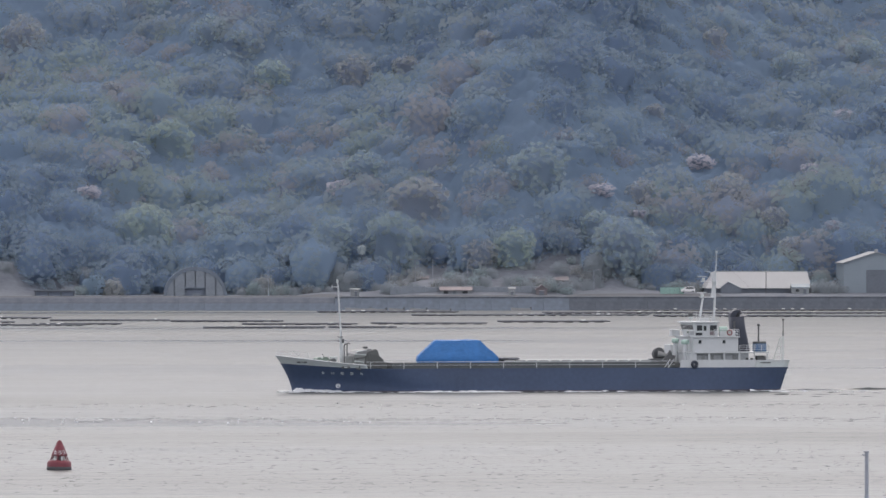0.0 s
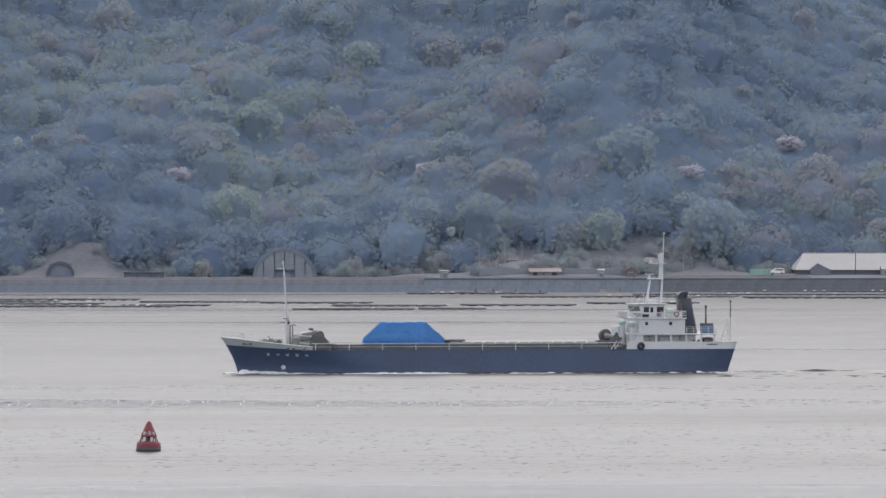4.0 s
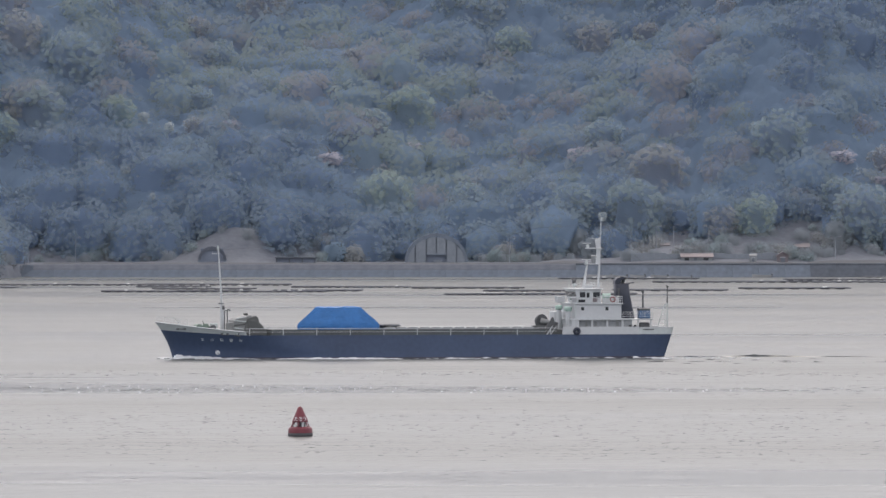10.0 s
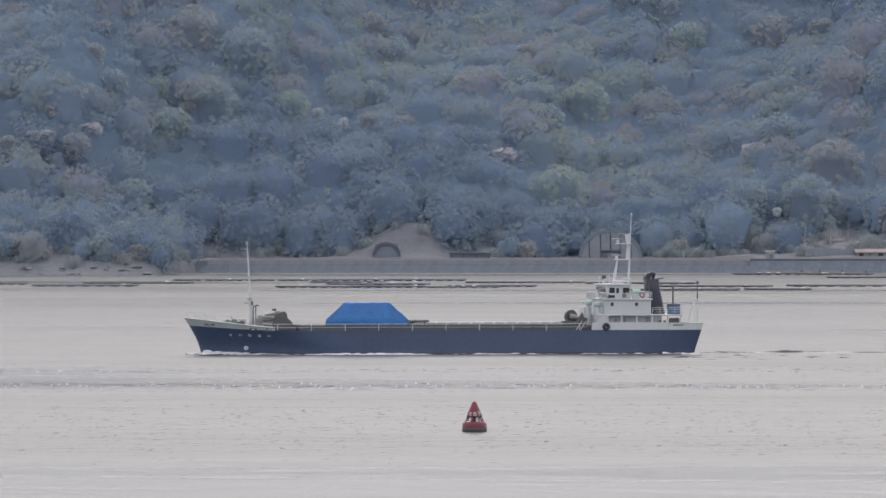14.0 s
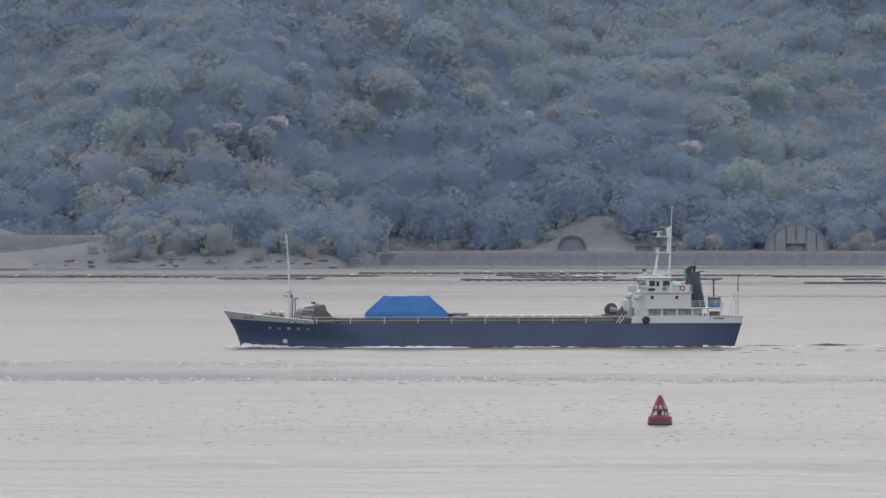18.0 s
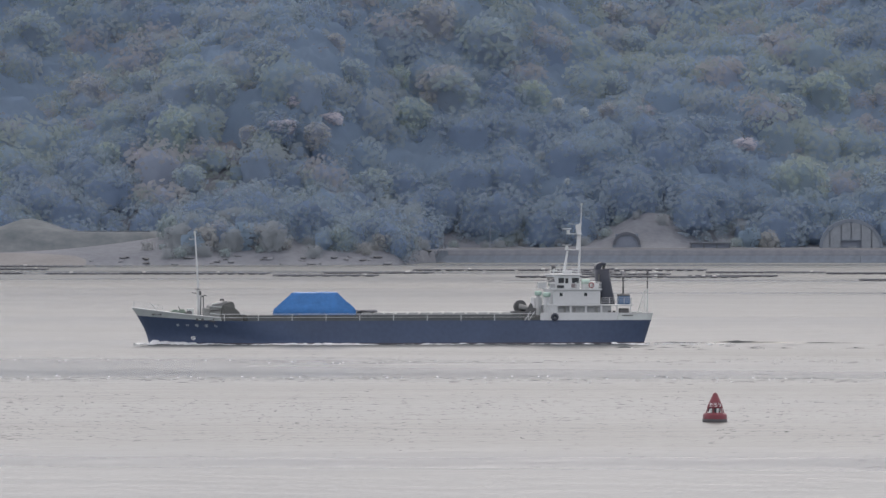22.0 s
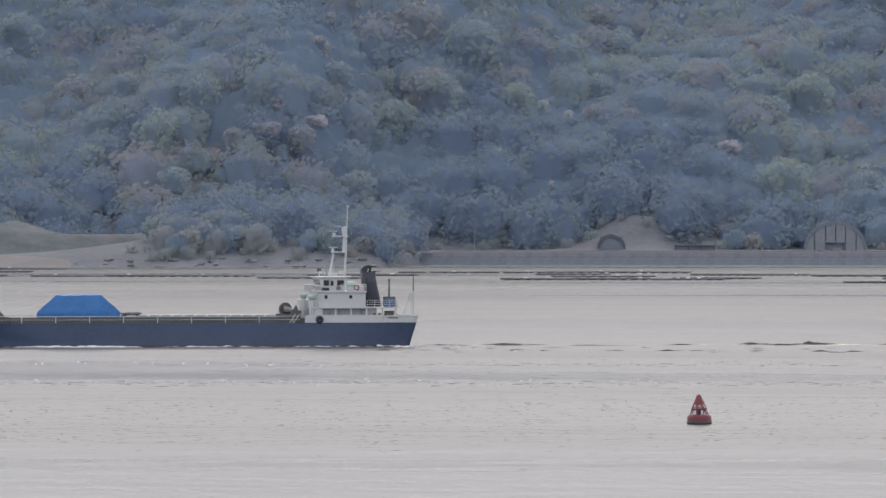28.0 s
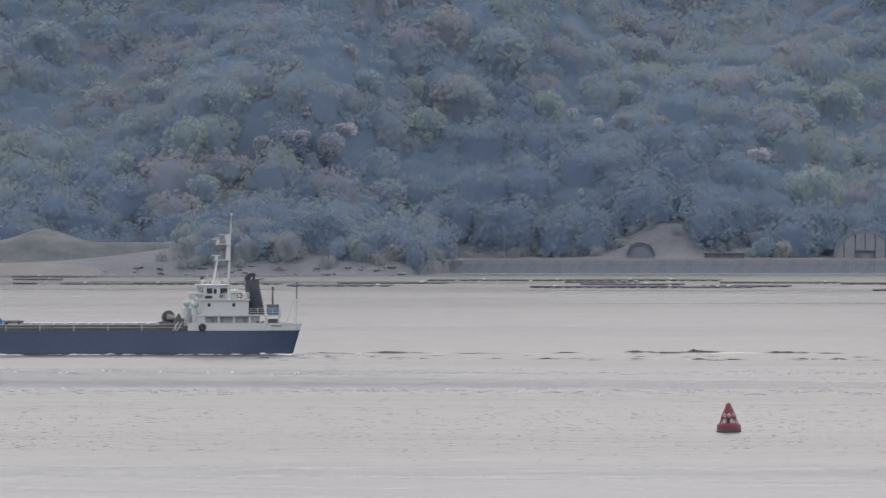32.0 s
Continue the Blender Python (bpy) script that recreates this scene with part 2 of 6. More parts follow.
def rod(p0, p1, r0, r1=None, n=10, bm=None):
    """A tapered round bar from p0 to p1."""
    p0, p1 = Vector(p0), Vector(p1)
    r1 = r0 if r1 is None else r1
    bm = bm or bmesh.new()
    q = (p1 - p0).to_track_quat("Z", "Y").to_matrix()
    rings = []
    for p, r in ((p0, r0), (p1, r1)):
        rings.append([bm.verts.new(p + q @ Vector((r * math.cos(a * math.tau / n), r * math.sin(a * math.tau / n), 0))) for a in range(n)])
    for a in range(n):
        bm.faces.new((rings[0][a], rings[0][(a + 1) % n], rings[1][(a + 1) % n], rings[1][a]))
    bm.faces.new(rings[0][::-1])
    bm.faces.new(rings[1])
    return bm


def tube(points, r, n=8):
    """A round rail bent through the points."""
    bm = bmesh.new()
    pts = [Vector(p) for p in points]
    rings = []
    for i, p in enumerate(pts):
        q = (pts[min(i + 1, len(pts) - 1)] - pts[max(i - 1, 0)]).to_track_quat("Z", "Y").to_matrix()
        rings.append([bm.verts.new(p + q @ Vector((r * math.cos(a * math.tau / n), r * math.sin(a * math.tau / n), 0))) for a in range(n)])
    for lo, hi in zip(rings, rings[1:]):
        for a in range(n):
            bm.faces.new((lo[a], lo[(a + 1) % n], hi[(a + 1) % n], hi[a])).smooth = True
    bm.faces.new(rings[0][::-1])
    bm.faces.new(rings[-1])
    return bm


def turned(profile, n=20, bm=None, at=(0, 0, 0)):
    """A body of revolution about z from (radius, height) pairs, bottom to top."""
    bm = bm or bmesh.new()
    rings = [[bm.verts.new((at[0] + r * math.cos(a * math.tau / n), at[1] + r * math.sin(a * math.tau / n), at[2] + z)) for a in range(n)] for r, z in profile]
    for lo, hi in zip(rings, rings[1:]):
        for a in range(n):
            bm.faces.new((lo[a], lo[(a + 1) % n], hi[(a + 1) % n], hi[a])).smooth = True
    bm.faces.new(rings[0][::-1])
    bm.faces.new(rings[-1])
    return bm


def prism(outline, y0, y1, bm=None, bevel=0.0):
    """An outline in the x-z plane, given as (x, z) pairs, pushed from y0 to y1."""
    own = bmesh.new()
    a = [own.verts.new((x, y0, z)) for x, z in outline]
    b = [own.verts.new((x, y1, z)) for x, z in outline]
    k = len(outline)
    own.faces.new(a)
    own.faces.new(b[::-1])
    for i in range(k):
        own.faces.new((a[(i + 1) % k], a[i], b[i], b[(i + 1) % k]))
    bmesh.ops.recalc_face_normals(own, faces=own.faces[:])
    if bevel:
        bmesh.ops.bevel(own, geom=own.edges[:], offset=bevel, segments=2, profile=0.5, affect="EDGES")
    return merge(bm, own)


def ring(radius, tube, m, n=20, k=8):
    """A ring about its own z axis, placed by m."""
    bm = bmesh.new()
    v = [[bm.verts.new(m @ Vector(((radius + tube * math.cos(b * math.tau / k)) * math.cos(a * math.tau / n), (radius + tube * math.cos(b * math.tau / k)) * math.sin(a * math.tau / n), tube * math.sin(b * math.tau / k)))) for b in range(k)] for a in range(n)]
    for a in range(n):
        for b in range(k):
            bm.faces.new((v[a][b], v[(a + 1) % n][b], v[(a + 1) % n][(b + 1) % k], v[a][(b + 1) % k])).smooth = True
    return bm


def sheet(name, xs, ys, height, mat, smooth_shade=True):
    """A grid over xs and ys at the heights that height(x, y) gives."""
    gx, gy = np.meshgrid(np.asarray(xs, float), np.asarray(ys, float))
    co = np.stack([gx, gy, height(gx, gy)], -1).reshape(-1, 3)
    c, r = len(xs), len(ys)
    i = (np.arange(r - 1)[:, None] * c + np.arange(c - 1)[None, :]).ravel()
    quads = np.stack([i, i + 1, i + 1 + c, i + c], -1)
    ob = new(name, mesh_of(name, co, quads))
    ob.data.materials.append(mat)
    if smooth_shade:
        ob.data.polygons.foreach_set("use_smooth", np.ones(len(quads), bool))
    return ob


def mesh_of(name, co, quads, tris=None, normals=None):
    me = bpy.data.meshes.new(name)
    tris = np.zeros((0, 3), int) if tris is None else tris
    me.vertices.add(len(co))
    me.vertices.foreach_set("co", np.asarray(co, np.float32).ravel())
    loops = np.concatenate([quads.ravel(), tris.ravel()]).astype(np.int32)
    me.loops.add(len(loops))
    me.loops.foreach_set("vertex_index", loops)
    me.polygons.add(len(quads) + len(tris))
    me.polygons.foreach_set("loop_start", np.concatenate([np.arange(len(quads)) * 4, len(quads) * 4 + np.arange(len(tris)) * 3]).astype(np.int32))
    if normals is not None:
        me.attributes.new("custom_normal", "FLOAT_VECTOR", "POINT").data.foreach_set("vector", np.asarray(normals, np.float32).ravel())
    me.update(calc_edges=True)
    return me

# ---------------------------------------------------------------- sea and land
sea = sheet("water", [-9000, -1500, -500, 0, 500, 1500, 9000], [-3000, 0, 600, 1200, 2400, 3500, 12000], lambda x, y: x * 0.0, WATER)
tagged(sea, "calm pale grey sea with long slicks and ripples", "sea", kind="structure")

def smooth(a, b, v):
    u = np.clip((v - a) / (b - a), 0.0, 1.0)
    return u * u * (3 - 2 * u)


def shore_y(x):
    """Where the far shore meets the water; the wooded point juts out on the west."""
    x = np.asarray(x, float)
    return 2426.0 - 78.0 * smooth(-100.0, -114.0, x) + 3.0 * np.sin(x / 23.0) * smooth(-104.0, -120.0, x)


def land_z(x, y):
    """Height of the far land: seawall bench, grassy mounds and the wooded hill behind."""
    x, y = np.asarray(x, float), np.asarray(y, float)
    s = y - shore_y(x)
    west = smooth(-100.0, -114.0, x)
    yard = smooth(68.0, 73.0, x) * (1 - smooth(140.0, 146.0, x)) * (1 - smooth(2463.0, 2472.0, y))
    level = smooth(-112.0, -104.0, x) * (1 - smooth(56.0, 66.0, x))
    bench = 4.1 + 1.2 * smooth(4.0, 46.0, s) * (1 - yard) * (1 - 0.9 * level)
    beach = -0.6 + 3.6 * smooth(0.0, 26.0, s)
    z = np.where(s < 4, -1.0 - 0.4 * np.maximum(-s, 0), bench) * (1 - west) + beach * west
    foot = 2486.0 - 50.0 * smooth(-112.0, -150.0, x) + 7.0 * np.sin(x / 31.0 + 0.6) + 5.0 * np.sin(x / 13.0)
    r = np.maximum(y - foot, 0.0)
    wob = 11.0 * np.sin(x / 47.0 + 0.9 + y / 90.0) + 7.0 * np.sin(x / 21.0 - y / 47.0) + 4.0 * np.sin(y / 24.0 + x / 60.0)
    z = z + 0.47 * r + wob * smooth(10.0, 120.0, r) - 0.12 * np.maximum(r - 420.0, 0.0) - 0.3 * np.maximum(r - 800.0, 0.0)
    knoll = np.exp(-((x + 160.0) / 46.0) ** 2 - ((y - 2398.0) / 24.0) ** 2)
    z = z + 7.0 * knoll * west
    m1 = np.exp(-((x + 38.0) / 14.0) ** 2 - ((y - 2484.0) / 12.0) ** 2)
    m2 = np.exp(-((x - 112.0) / 24.0) ** 4 - ((y - 2480.0) / 16.0) ** 2)
    m3 = np.exp(-((x - 158.0) / 8.0) ** 2 - ((y - 2484.0) / 14.0) ** 2)
    return np.maximum(z + 8.5 * m1 + 4.5 * m2 + 3.3 * m3, -6.0)


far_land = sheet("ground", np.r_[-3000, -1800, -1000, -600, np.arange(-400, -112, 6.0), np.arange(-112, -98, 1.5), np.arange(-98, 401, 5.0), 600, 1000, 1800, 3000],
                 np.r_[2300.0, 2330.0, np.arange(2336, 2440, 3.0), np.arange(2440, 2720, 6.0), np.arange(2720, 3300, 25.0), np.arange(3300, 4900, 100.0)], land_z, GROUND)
tagged(far_land, "grassy shore bench below a steep wooded hill", "ground", kind="structure")


def near_z(x, y):
    return 22.4 - 20.9 * smooth(6.0, 150.0, y) - 4.5 * smooth(536.0, 545.0, y) + 0.0 * x


near_land = sheet("ground_near", np.arange(-600, 601, 60.0), np.r_[-900, -300, -60, np.arange(0, 170, 10.0), np.arange(200, 540, 40.0), 536, 539, 542, 546], near_z, GROUND)
tagged(near_land, "grassy slope running down to the near shore", "ground", kind="structure")

# seawall along the far shore
segments = np.arange(-104.0, 420.0, 8.0)
wall_obj = thing("seawall", pose(0, 0, 0), "long dark stained concrete seawall along the water", "seawall", kind="structure")
panel = bmesh.new()
v = [panel.verts.new(p) for p in ((-3.98, 0, -1), (3.98, 0, -1), (3.98, 2.6, 3.7), (-3.98, 2.6, 3.7), (-3.98, 5.0, -1), (3.98, 5.0, -1), (3.98, 5.0, 3.7), (-3.98, 5.0, 3.7))]
for f in ((0, 1, 2, 3), (3, 2, 6, 7), (5, 4, 7, 6), (1, 5, 6, 2), (4, 0, 3, 7)):
    panel.faces.new([v[i] for i in f])
panel_me = bpy.data.meshes.new("slab")
panel.to_mesh(panel_me)
panel.free()
panel_me.materials.append(DARKCON)
pale_me = panel_me.copy()
pale_me.materials[0] = CONCRETE
cap_me = bpy.data.meshes.new("coping")
cap = box(0, 3.9, 4.0, 7.94, 2.6, 0.55, 0.05)
cap.to_mesh(cap_me)
cap.free()
cap_me.materials.append(CONCRETE)
low_me = panel_me.copy()
for v in low_me.vertices:
    if v.co.z > 0:
        v.co.z = 2.2
        v.co.y = min(v.co.y, 1.8) if v.co.y < 4 else 5.0
verge_me = bpy.data.meshes.new("verge")
verge = bmesh.new()
rim = [[verge.verts.new((x, y, z)) for y, z in ((1.9, 2.2), (2.6, 2.75), (4.4, 3.85), (5.6, 4.12), (5.6, 2.2))] for x in (-3.99, 3.99)]
for k in range(5):
    verge.faces.new((rim[0][k], rim[1][k], rim[1][(k + 1) % 5], rim[0][(k + 1) % 5]))
verge.faces.new(rim[0])
verge.faces.new(rim[1][::-1])
bmesh.ops.recalc_face_normals(verge, faces=verge.faces[:])
verge.to_mesh(verge_me)
verge.free()
verge_me.materials.append(GROUND)
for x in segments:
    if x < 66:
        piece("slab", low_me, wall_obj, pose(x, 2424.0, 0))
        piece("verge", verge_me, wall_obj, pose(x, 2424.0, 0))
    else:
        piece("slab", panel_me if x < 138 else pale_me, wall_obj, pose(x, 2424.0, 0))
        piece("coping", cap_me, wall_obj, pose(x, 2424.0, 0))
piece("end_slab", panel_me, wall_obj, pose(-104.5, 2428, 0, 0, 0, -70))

ASPHALT = material("worn_asphalt", (0.058, 0.066, 0.078), 0.9, vary=0.25, grain=0.8, coarse=14, bump=0.2)
road = sheet("road", np.arange(-96, 190, 4.0), np.array((2433.0, 2437.0, 2441.0, 2446.0, 2451.0, 2455.0)), lambda x, y: land_z(x, y) + 0.06, ASPHALT)
tagged(road, "worn grey quay road along the seawall", "road", kind="structure")

# beach, grass bank and shore rocks of the western point
beach = sheet("beach", np.arange(-420, -190, 4.0), np.arange(2338, 2376, 2.0), lambda x, y: -0.45 + 3.75 * smooth(0.0, 26.0, y - shore_y(x)) + 0.1 - 2.0 * smooth(-206.0, -192.0, x), SAND)
tagged(beach, "strip of pale sand at the water's edge", "beach", kind="structure")
# haze mixed into the colour of the bank's grass
GRASSBANK = material("hazed_spring_grass", (0.074, 0.102, 0.122), 0.95, vary=0.3, grain=2.5, coarse=9, bump=0.3, second=(0.101, 0.113, 0.125))
bank = sheet("grass_bank", np.arange(-420, -172, 3.0), np.r_[np.arange(2378, 2426, 2.0), 2436.0],
             lambda x, y: 2.2 + 7.4 * smooth(2380.0, 2398.0, y) * (1 - smooth(-188.0, -176.0, x)) + 4.0 * np.exp(-((x + 226.0) / 9.0) ** 2 - ((y - 2412.0) / 14.0) ** 2), GRASSBANK)
tagged(bank, "grassy embankment with a flat level top", "embankment", kind="structure")
bank_rail = thing("bank_kerb", pose(0, 2399.5, 9.62), "pale concrete kerb along the embankment top", "kerb", kind="structure")
for k in range(12):
    part("kerb_stone", box(-218 + k * 2.6, 0, 0.12, 2.5, 0.4, 0.3, 0.03), CONCRETE, bank_rail)

rng = np.random.default_rng(7)


def lump_mesh(name, seed, mat, rough=0.35, sub=2):
    bm = bmesh.new()
    bmesh.ops.create_icosphere(bm, subdivisions=sub, radius=1.0)
    for vert in bm.verts:
        vert.co *= 1 + rough * noise.noise(vert.co * 1.7 + Vector((seed * 7.1, 0, 0)))
    me = bpy.data.meshes.new(name)
    bm.to_mesh(me)
    bm.free()
    me.materials.append(mat)
    return me


rock_shapes = [lump_mesh("rock", k, ROCK) for k in range(5)]
for k in range(80):
    x = rng.uniform(-205, -101) if k > 15 else rng.uniform(-112, -88)
    y = float(shore_y(x)) + rng.uniform(2, 16) + (8 if x > -112 else 0)
    s = rng.uniform(0.25, 0.85)
    if x > -100:
        y = 2422 + rng.uniform(-3, 1)
    z = max(float(land_z(x, y)), -0.3)
    ob = new("shore_rock", rock_shapes[k % 5])
    ob.matrix_world = pose(x, y, z + 0.1 * s, 0, 0, rng.uniform(0, 360)) @ Matrix.Diagonal((s * 2.0, s * 1.1, s * 0.55, 1))
    tagged(ob, "rough brown-grey boulder on the shore", "rock", "shore rocks")

# ---------------------------------------------------------------- the cargo ship
# Its bow points to -x in its own space, y = 0 is its centre line, z = 0 the water.


def stem_x(z):
    return -36.72 - 0.2 * max(z, 0) - 0.05 * max(z, 0) ** 2


def stern_x(z):
    return 37.75 + 0.27 * max(z, 0)


def half_breadth(s, z):
    k = min(max(z / 3.6, 0.0), 1.4)
    full = 0.24 - 0.07 * k
    p = 0.85 - 0.28 * k
    b = 6.05 * min(1.0, s / full) ** p
    if s > 0.86:
        b *= 1 - (0.16 + 0.16 * max(0, 1 - k)) * ((s - 0.86) / 0.14) ** 2
    return max(b, 0.06)


def deck_z(s):
    """Top of the blue plating."""
    return 3.6 + 0.75 * max(0.0, 1 - s / 0.155) ** 1.3


def rim_z(s):
    """Top of the fore bulwark."""
    return 4.05 + 1.45 * max(0.0, 1 - s / 0.155) ** 1.2


STATIONS = [0, 0.008, 0.02, 0.035, 0.055, 0.08, 0.11, 0.145, 0.18, 0.22, 0.3, 0.4, 0.5, 0.6, 0.7, 0.8, 0.86, 0.9, 0.94, 0.97, 1.0]


def hull_point(s, z, side, out=0.0):
    x = stem_x(z) + (stern_x(z) - stem_x(z)) * s
    return Vector((x, side * (half_breadth(s, z) + out), z))


def plating(lows, out=0.0, close=True, stations=STATIONS, sides=(-1, 1)):
    """Both sides of the hull between levels; each level is a function of the station."""
    bm = bmesh.new()
    for side in sides:
        grid = [[bm.verts.new(hull_point(s, f(s), side, out)) for f in lows] for s in stations]
        for a, b in zip(grid, grid[1:]):
            for i in range(len(lows) - 1):
                q = (a[i], b[i], b[i + 1], a[i + 1])
                bm.faces.new(q if side < 0 else q[::-1]).smooth = True
        if close and side < 0:
            ends = (grid[0], grid[-1])
        elif close:
            for n, (e, g) in enumerate(zip(ends, (grid[0], grid[-1]))):
                for i in range(len(lows) - 1):
                    q = (g[i], e[i], e[i + 1], g[i + 1])
                    bm.faces.new(q if n == 0 else q[::-1])
    return bm


def const(z):
    return lambda s: z


ship = thing("cargo_ship", pose(63.0, 1193, 0, 0, 0, 10), "navy blue coastal cargo ship with white aft house and blue tarpaulin", "cargo ship")
hull = part("hull", plating([const(0.28), const(0.9), const(1.7), const(2.6), lambda s: deck_z(s)]), NAVY, ship, "navy blue steel plating")
part("boot_top", plating([const(-1.2), const(-0.3), const(0.28)], 0.004), BOOT, ship, "dull red waterline band")
part("rubbing_strake", plating([lambda s: deck_z(s) - 0.16, lambda s: deck_z(s) - 0.02], 0.05, False, STATIONS[8:]), NAVY, hull)
for k, s in enumerate((0.24, 0.33, 0.42, 0.51, 0.60, 0.69, 0.78, 0.87)):
    bm = bmesh.new()
    for z in (0.5, 1.2, 1.9, 2.6, 3.3):
        a, b = hull_point(s, z, -1, 0.006), hull_point(s + 0.001, z + 0.7, -1, 0.006)
        box(a.x, a.y, z + 0.3, 0.05, 0.012, 0.62, 0, bm)
    part("weld_seam", bm, NAVY, hull)
# fore bulwark
fore = [s for s in STATIONS if s <= 0.145] + [0.153]
part("fore_bulwark", plating([lambda s: deck_z(s) + 0.002, lambda s: 0.5 * (deck_z(s) + rim_z(s)), lambda s: max(rim_z(s), deck_z(s) + 0.05)], 0.02, True, fore), GREY, ship, "pale grey flared bulwark")
for side in (-1, 1):
    part("cap_rail", tube([hull_point(s, rim_z(s) + 0.03, side, 0.02) for s in fore], 0.09), WHITE, ship)


def deck_plate(s0, s1, z, inset=0.05):
    bm = bmesh.new()
    ss = [s for s in STATIONS if s0 <= s <= s1]
    rows = [[bm.verts.new(Vector((hull_point(s, z, -1).x, e * max(half_breadth(s, z) - inset, 0.02), z))) for e in (-1, 1)] for s in ss]
    for a, b in zip(rows, rows[1:]):
        bm.faces.new((a[0], b[0], b[1], a[1]))
    return bm


part("main_deck", deck_plate(0.0, 1.0, 3.5), DECK, ship)
part("forecastle_deck", deck_plate(0.02, 0.145, 4.0, 0.15), DECK, ship)
# hawse recess, anchor, fairlead
for s, w, h in ((0.112, 1.25, 0.42), (0.036, 1.6, 0.2)):
    a, b = hull_point(s, rim_z(s) - 0.55, -1, 0.05), hull_point(s + 0.012, rim_z(s) - 0.55, -1, 0.05)
    yaw = math.degrees(math.atan2(b.y - a.y, b.x - a.x))
    bm = box(0, 0, 0, w, 0.16, h, 0.07)
    bm.transform(pose(a.x, a.y, a.z, 0, 0, yaw))
    fairlead = part("fairlead", bm, STEEL, ship, "dark rusty fairlead opening")
    bm = box(0, -0.09, 0, w * 0.35, 0.08, h * 0.4, 0.03)
    bm.transform(pose(a.x, a.y, a.z, 0, 0, yaw))
    part("roller", bm, GREY, fairlead)
a = hull_point(0.135, rim_z(0.135) - 0.3, -1, 0.1)
anchor = part("anchor", rod((a.x + 0.4, a.y, a.z + 0.3), (a.x + 0.1, a.y, a.z - 0.35), 0.09), STEEL, ship, "black stockless anchor")
part("fluke", rod((a.x - 0.35, a.y, a.z - 0.2), (a.x + 0.45, a.y, a.z - 0.45), 0.13), STEEL, anchor)
# ship's lettering as plain bars, thruster mark


def on_hull(s, z, out):
    """A frame on the near side of the hull: x along it, y inwards, z up the plating."""
    p = hull_point(s, z, -1, out)
    along = (hull_point(s + 0.004, z, -1, out) - p).normalized()
    up = hull_point(s, z + 0.1, -1, out) - p
    up = (up - along * up.dot(along)).normalized()
    inward = up.cross(along)
    return Matrix(((along.x, inward.x, up.x, p.x), (along.y, inward.y, up.y, p.y), (along.z, inward.z, up.z, p.z), (0, 0, 0, 1)))


STROKES = [((0, 0.16, 0.5, 0.1), (0, -0.1, 0.42, 0.1), (-0.05, 0, 0.1, 0.5)), ((-0.16, 0.0, 0.12, 0.42), (0.16, 0.0, 0.12, 0.42)), ((0, 0.2, 0.46, 0.08), (0, 0.0, 0.5, 0.1), (0.1, -0.16, 0.3, 0.1), (-0.18, 0, 0.1, 0.44)),
           ((0, 0.18, 0.5, 0.1), (0, -0.06, 0.5, 0.12), (0, -0.22, 0.36, 0.08), (0.14, 0, 0.1, 0.5)), ((-0.1, 0.05, 0.1, 0.46), (0.12, 0.02, 0.3, 0.1), (0.2, -0.18, 0.14, 0.12))]
for k in range(5):
    bm = bmesh.new()
    for i, (x, z, w, h) in enumerate(STROKES[k]):
        box(x * 0.9, -0.004 * i, z * 0.9, w * 0.95, 0.04, h * 0.8, 0, bm)
    bm.transform(on_hull(0.066 + k * 0.0178, 2.95 - 0.03 * k, 0.02))
    part("lettering", bm, GREY, hull, "white lettering bars")
bm = ring(0.3, 0.06, pose(0, 0, 0, 90, 0, 0), 16, 6)
box(0, -0.01, 0, 0.5, 0.06, 0.12, 0, bm)
box(0, -0.014, 0, 0.12, 0.06, 0.5, 0, bm)
bm.transform(on_hull(0.088, 1.0, 0.03))
part("thruster_mark", bm, MARK, hull, "white ring with a cross")
# bow pulpit, one rail a side
for side in (-1, 1):
    bm = bmesh.new()
    feet = [hull_point(s, rim_z(s), side, -0.05) for s in (0.004, 0.02, 0.035, 0.05)]
    for p in feet:
        rod(p, p + Vector((0, 0, 0.95)), 0.026, n=6, bm=bm)
    for h in (0.5, 0.95):
        for a, b in zip(feet, feet[1:]):
            rod(a + Vector((0, 0, h)), b + Vector((0, 0, h)), 0.02, n=6, bm=bm)
    part("pulpit", bm, WHITE, ship, "white tubular bow rail")
part("bow_davit", rod((-35.4, 0.4, 5.0), (-36.6, 0.2, 6.3), 0.05, 0.035), GREY, ship)

# foremast
mast = part("foremast", rod((-29.6, 0, 4.0), (-29.75, 0, 8.2), 0.33, 0.26, 14), WHITE, ship, "white tapered foremast")
mast.matrix_basis = pose(0.45, 0, 0)
part("mast_upper", rod((-29.75, 0, 8.2), (-30.25, 0, 16.5), 0.17, 0.085, 10), WHITE, mast)
part("crow_ring", ring(0.42, 0.07, pose(-29.85, 0, 8.3), 14, 6), STEEL, mast)
part("bracket", rod((-29.85, 0, 7.6), (-30.75, 0, 7.8), 0.06), STEEL, mast)
part("mast_lamp", box(-29.5, -0.2, 7.7, 0.35, 0.35, 0.6, 0.05), STEEL, mast, "dark navigation lamp box")
part("step_light", box(-29.95, -0.1, 11.7, 0.3, 0.3, 0.28, 0.04), GREY, mast)
part("spreader", rod((-31.2, 0, 15.75), (-30.1, 0, 15.85), 0.05), WHITE, mast)
part("top_light", rod((-30.3, 0, 16.4), (-30.3, 0, 16.95), 0.16), GREY, mast)
part("whip_aerial", rod((-31.1, 0, 15.7), (-31.1, 0, 16.1), 0.03), GREY, mast)
rung = rod((0, -0.22, 0), (0, 0.22, 0), 0.02, n=5)
